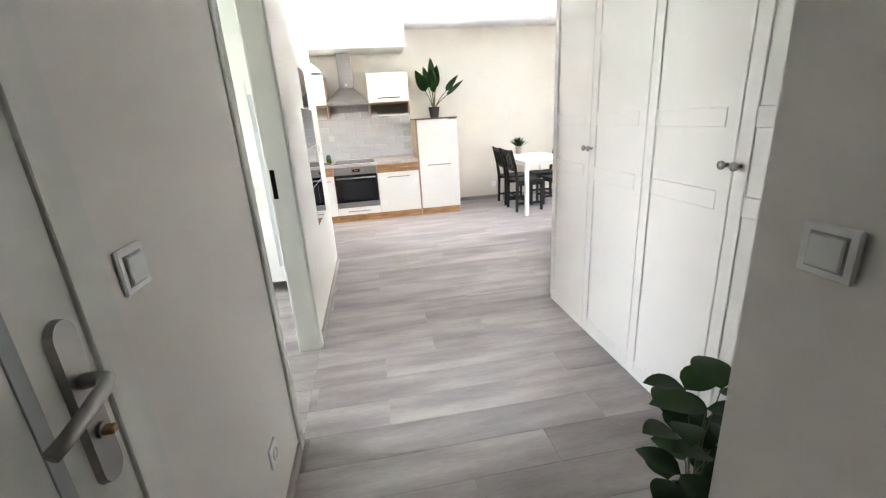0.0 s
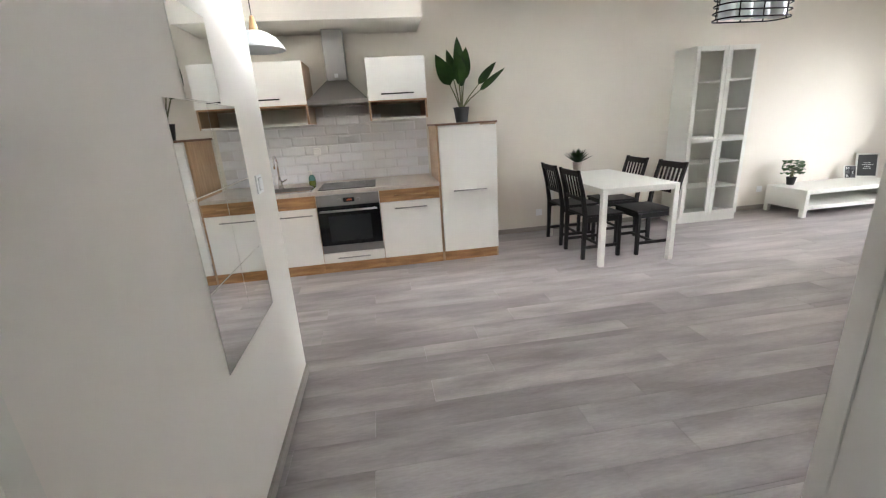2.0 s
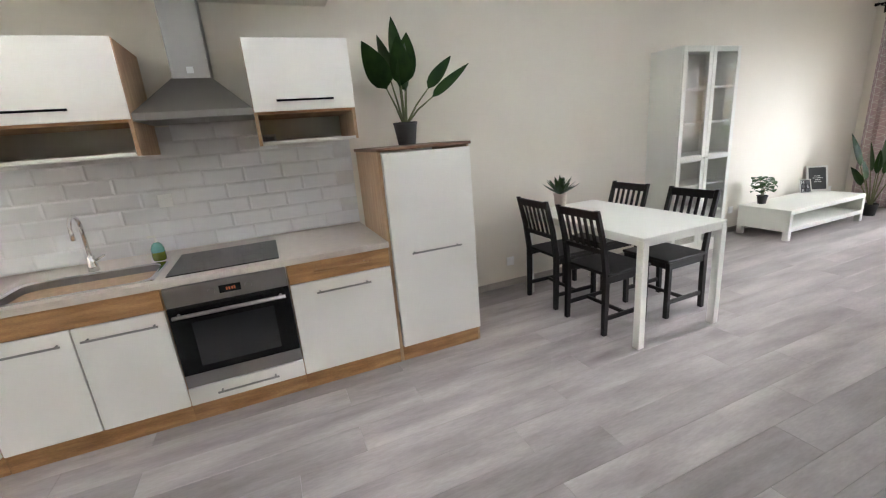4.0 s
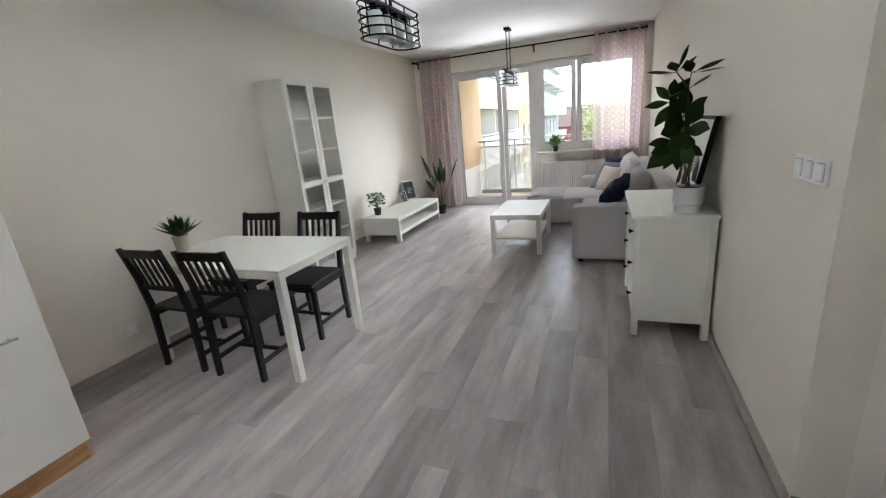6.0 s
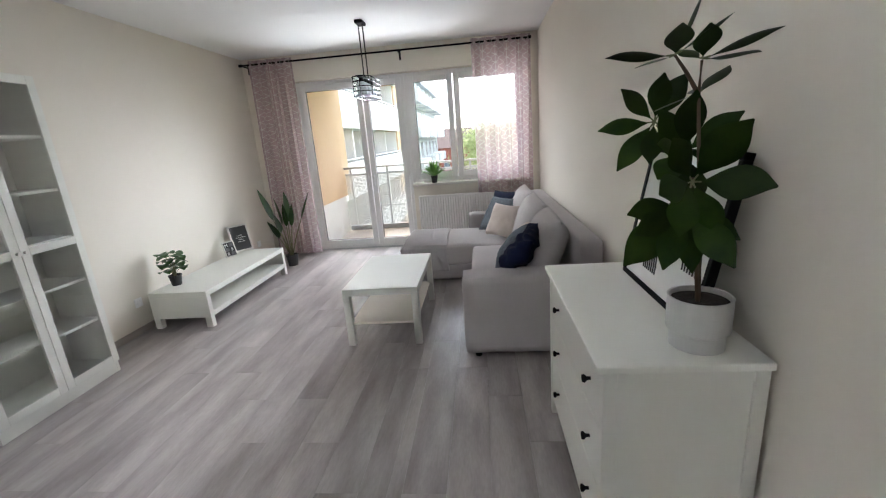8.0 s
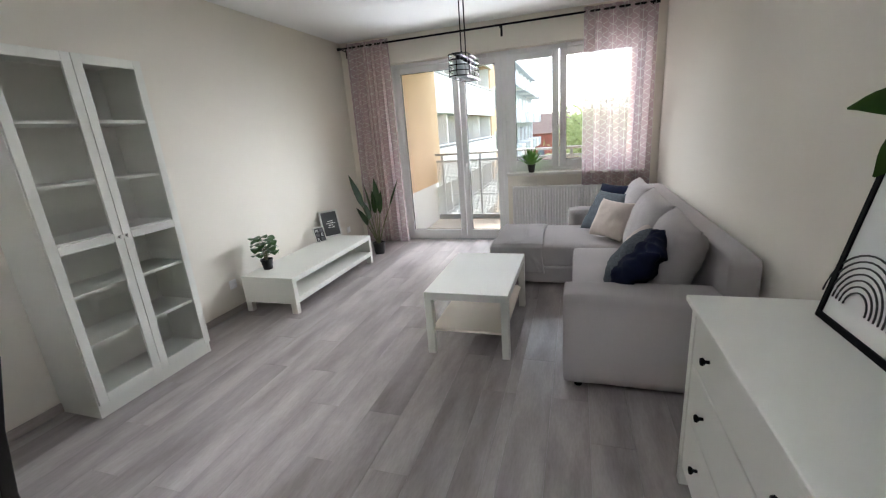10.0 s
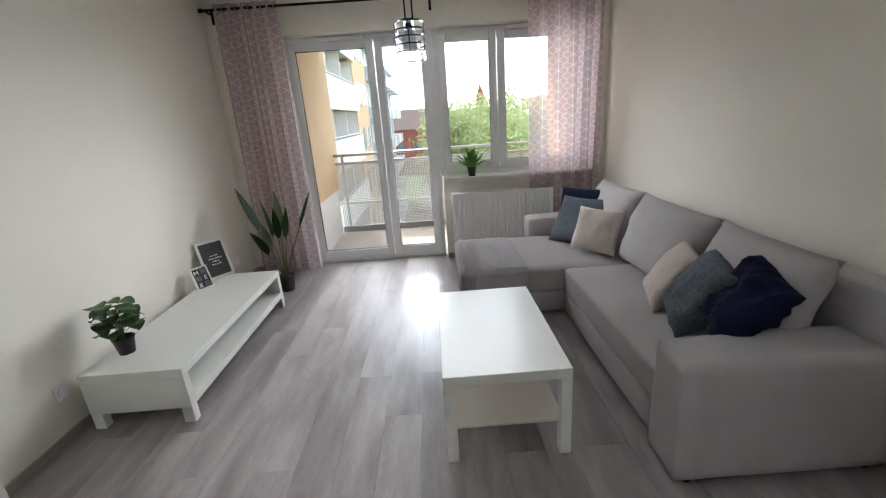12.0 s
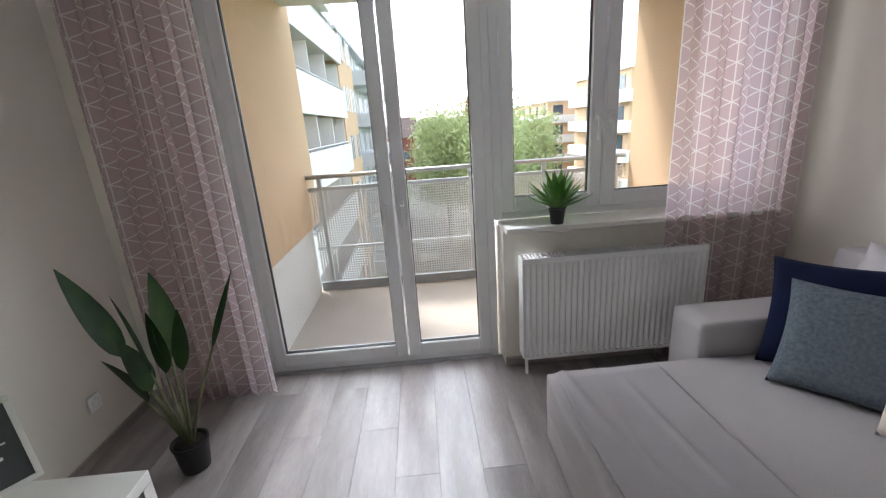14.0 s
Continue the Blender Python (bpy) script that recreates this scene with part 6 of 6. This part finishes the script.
house(92, 6.0, 12, 11, 9.0, 4.0, M_brick, "distant red brick house with dark roof")
house(98, 19, 12, 14, 8.0, 4.0, M_brick, "distant red brick house with dark roof")
house(150, -8, 14, 16, 8.5, 4.0, M_render, "distant pale house with dark roof")
house(165, -40, 14, 22, 8.0, 4.0, M_greyren, "distant grey house with dark roof")
house(130, 30, 12, 18, 9.0, 4.0, M_render, "distant pale house with dark roof")
rb = BM()
for i in range(70):
    a = -1.1 + 2.2 * i / 69
    rr = 420
    x, y = rr * math.cos(a), rr * math.sin(a)
    hh = 10 + 5 * noise.noise(Vector((i * 0.13, 0, 1))) + 3 * noise.noise(Vector((i * 0.6, 3, 1)))
    box(rb, x, x + 14, y - 8, y + 8, -9.5, hh - 3)
tagged(part("far_woods", rb, M_hill), "hazy wooded skyline", "woods", "", "stuff")
tw = thing("church_tower", "distant slender brick tower with dark spire", "tower", (230, -22, -9.5))
part("shaft", bx(-2, 2, -2, 2, 0, 20), M_brick, tw)
part("spire", cyl(BM(), (0, 0, 20), (0, 0, 26), 2.2, 0.1, 8), M_brick, tw)


def tree(x, y, height, radius, seed, label):
    o = thing("tree", label, "tree", (x, y, -9.5))
    rng = random.Random(seed)
    b = tube(BM(), [(0, 0, 0), (0.1, 0.05, height * 0.3), (0, 0.2, height * 0.55), (0.15, 0, height * 0.85)], 0.24, 8, 0.05)
    tips = []
    for k in range(16):
        a, z = k * 2.4, height * (0.28 + 0.035 * k)
        ln = radius * (0.95 - 0.5 * abs(k / 15 - 0.4))
        e = Vector((math.cos(a) * ln * 0.75, math.sin(a) * ln * 0.75, z + height * 0.16))
        tube(b, [(0, 0, z), e * 0.5 + Vector((0, 0, z * 0.52)), e], 0.07, 5, 0.015)
        tips.append(e)
    part("trunk", b, M_treed, o)
    verts, faces = [], []
    for i in range(5200):
        t = tips[i % 16]
        f = 0.35 + 0.8 * rng.random()
        c = Vector((t.x * f, t.y * f, t.z * (0.82 + 0.26 * rng.random())))
        c += Vector((rng.gauss(0, 1), rng.gauss(0, 1), rng.gauss(0, 0.9) - 0.5 * abs(rng.gauss(0, 1)))) * radius * 0.17
        s = 0.10 + 0.13 * rng.random()
        u = Vector((rng.gauss(0, 1), rng.gauss(0, 1), rng.gauss(0, 1))).normalized()
        w = u.orthogonal().normalized()
        k = len(verts)
        verts += [c - u * s * 1.5, c + w * s * 0.6, c + u * s * 1.5, c - w * s * 0.6]
        faces.append((k, k + 1, k + 2, k + 3))
    me = bpy.data.meshes.new("crown")
    me.from_pydata([tuple(v) for v in verts], [], faces)
    me.materials.append(M_tree)
    cr = new("crown", me)
    cr.parent = o
    return o


tree(44, 3.2, 12.2, 3.8, 1, "light green spring tree in the courtyard")
tree(48, -1.6, 13.0, 4.2, 2, "light green spring tree in the courtyard")
tree(56, -7.5, 11.5, 4.4, 3, "light green spring tree beside the drive")
tree(40, -0.5, 10.5, 3.2, 4, "light green spring tree in the courtyard")
tree(66, 2.5, 12.0, 4.5, 5, "light green spring tree behind the courtyard")
tree(84, -9, 11.5, 5.0, 6, "light green tree beyond the yard")


def car(x, y, rz):
    c = thing("parked_car", "silver parked car on the pale drive", "car", (x, y, -9.46), rz, group="parked cars")
    part("body", bx(-2.1, 2.1, -0.85, 0.85, 0.3, 0.85, bevel=0.18, seg=3), M_car, c, smooth=True)
    part("cabin", bx(-1.3, 1.1, -0.75, 0.75, 0.8, 1.42, bevel=0.24, seg=3), M_winfar, c, "dark glazed cabin", smooth=True)
    for wx in (-1.3, 1.3):
        for wy in (-0.86, 0.70):
            part("wheel", cyl(BM(), (wx, wy, 0.31), (wx, wy + 0.16, 0.31), 0.31, seg=16), M_gasket, c)
    return c


c1 = car(57, -6, 92)
for q in ((57, -9, 90), (57.2, -12, 88), (61.5, -8, 270), (61.2, -11, 268), (40, 5.5, 2)):
    copy_thing(c1, pose(q[0], q[1], -9.46, 0, 0, q[2]))

# ---- backsplash tiles ----
sp = tagged(part("backsplash", bx(-1.62, 0.998, Y_N - 0.008, Y_N, 0.834, 1.62), M_grout), "white bevelled metro tile splashback with grey grout", "backsplash", "", "structure")
tb_ = BM()
w_, h_, e_, d_ = 0.247, 0.098, 0.013, 0.006
o_ = [tb_.verts.new((x, 0, z)) for x, z in ((0, 0), (w_, 0), (w_, h_), (0, h_))]
m_ = [tb_.verts.new((x, -0.002, z)) for x, z in ((0, 0), (w_, 0), (w_, h_), (0, h_))]
i_ = [tb_.verts.new((x, -d_, z)) for x, z in ((e_, e_), (w_ - e_, e_), (w_ - e_, h_ - e_), (e_, h_ - e_))]
for r0, r1 in ((o_, m_), (m_, i_)):
    for k in range(4):
        tb_.faces.new((r0[k], r0[(k + 1) % 4], r1[(k + 1) % 4], r1[k]))
tb_.faces.new(i_)
tile_mesh = mesh_from(tb_, "tile", M_tile)
for r in range(8):
    for c in range(11):
        x = 0.998 - (c + 1) * 0.2485 - (0.124 if r % 2 else 0)
        if x > -1.60 and not (r > 5 and (x > 0.30 or x < -0.25)):
            t_ = new("tile", tile_mesh)
            t_.location = (x, Y_N - 0.0085, 0.836 + r * 0.0995)
            t_.parent = sp

# ---- floor planks ----
PW, PL = 0.195, 1.38
fl = tagged(part("floor", bx(-3.65, 8.09, Y_B, 7.4, -0.08, -0.012), M_under), "grey-beige laminate plank floor", "floor", "", "structure")
plank_meshes = {}


def plank_mesh(length, width):
    key = (round(length, 3), round(width, 3))
    if key not in plank_meshes:
        b = BM()
        g, c = 0.0003, 0.0007
        top = [(g + c, g + c), (length - g - c, g + c), (length - g - c, width - g - c), (g + c, width - g - c)]
        mid = [(g, g), (length - g, g), (length - g, width - g), (g, width - g)]
        rings = [[b.verts.new((x, y, z)) for x, y in ring] for ring, z in ((mid, -0.012), (mid, -0.0012), (top, 0.0))]
        for r0, r1 in zip(rings, rings[1:]):
            for k in range(4):
                b.faces.new((r0[k], r0[(k + 1) % 4], r1[(k + 1) % 4], r1[k]))
        b.faces.new(rings[-1])
        plank_meshes[key] = mesh_from(b, "plank", M_plank)
    return plank_meshes[key]


def lay(x0, x1, y0, y1):
    """Rows along x; the end joints step by 0.38 m from row to row."""
    j = math.floor((y0 - 4.245) / PW)
    while 4.245 + j * PW < y1 - 0.002:
        ya, yb = max(y0, 4.245 + j * PW), min(y1, 4.245 + (j + 1) * PW)
        off = 0.597 + (0.375 if j % 2 else 0.0) + 0.69 * ((j // 4) % 2)
        x = off - PL * math.ceil((off - x0) / PL)
        while x < x1 - 0.002:
            a, c = max(x, x0), min(x + PL, x1)
            if c - a > 0.02 and yb - ya > 0.008:
                o = new("plank", plank_mesh(c - a, yb - ya))
                o.location = (a, ya, 0)
                o.parent = fl
            x += PL
        j += 1


lay(X_W, 8.09, Y_K, Y_N)
lay(X_H, 8.0, Y_S, Y_K)
lay(X_H, X_C, Y_B, Y_S)
lay(-3.6, X_H, 0.55, Y_K - 0.125)
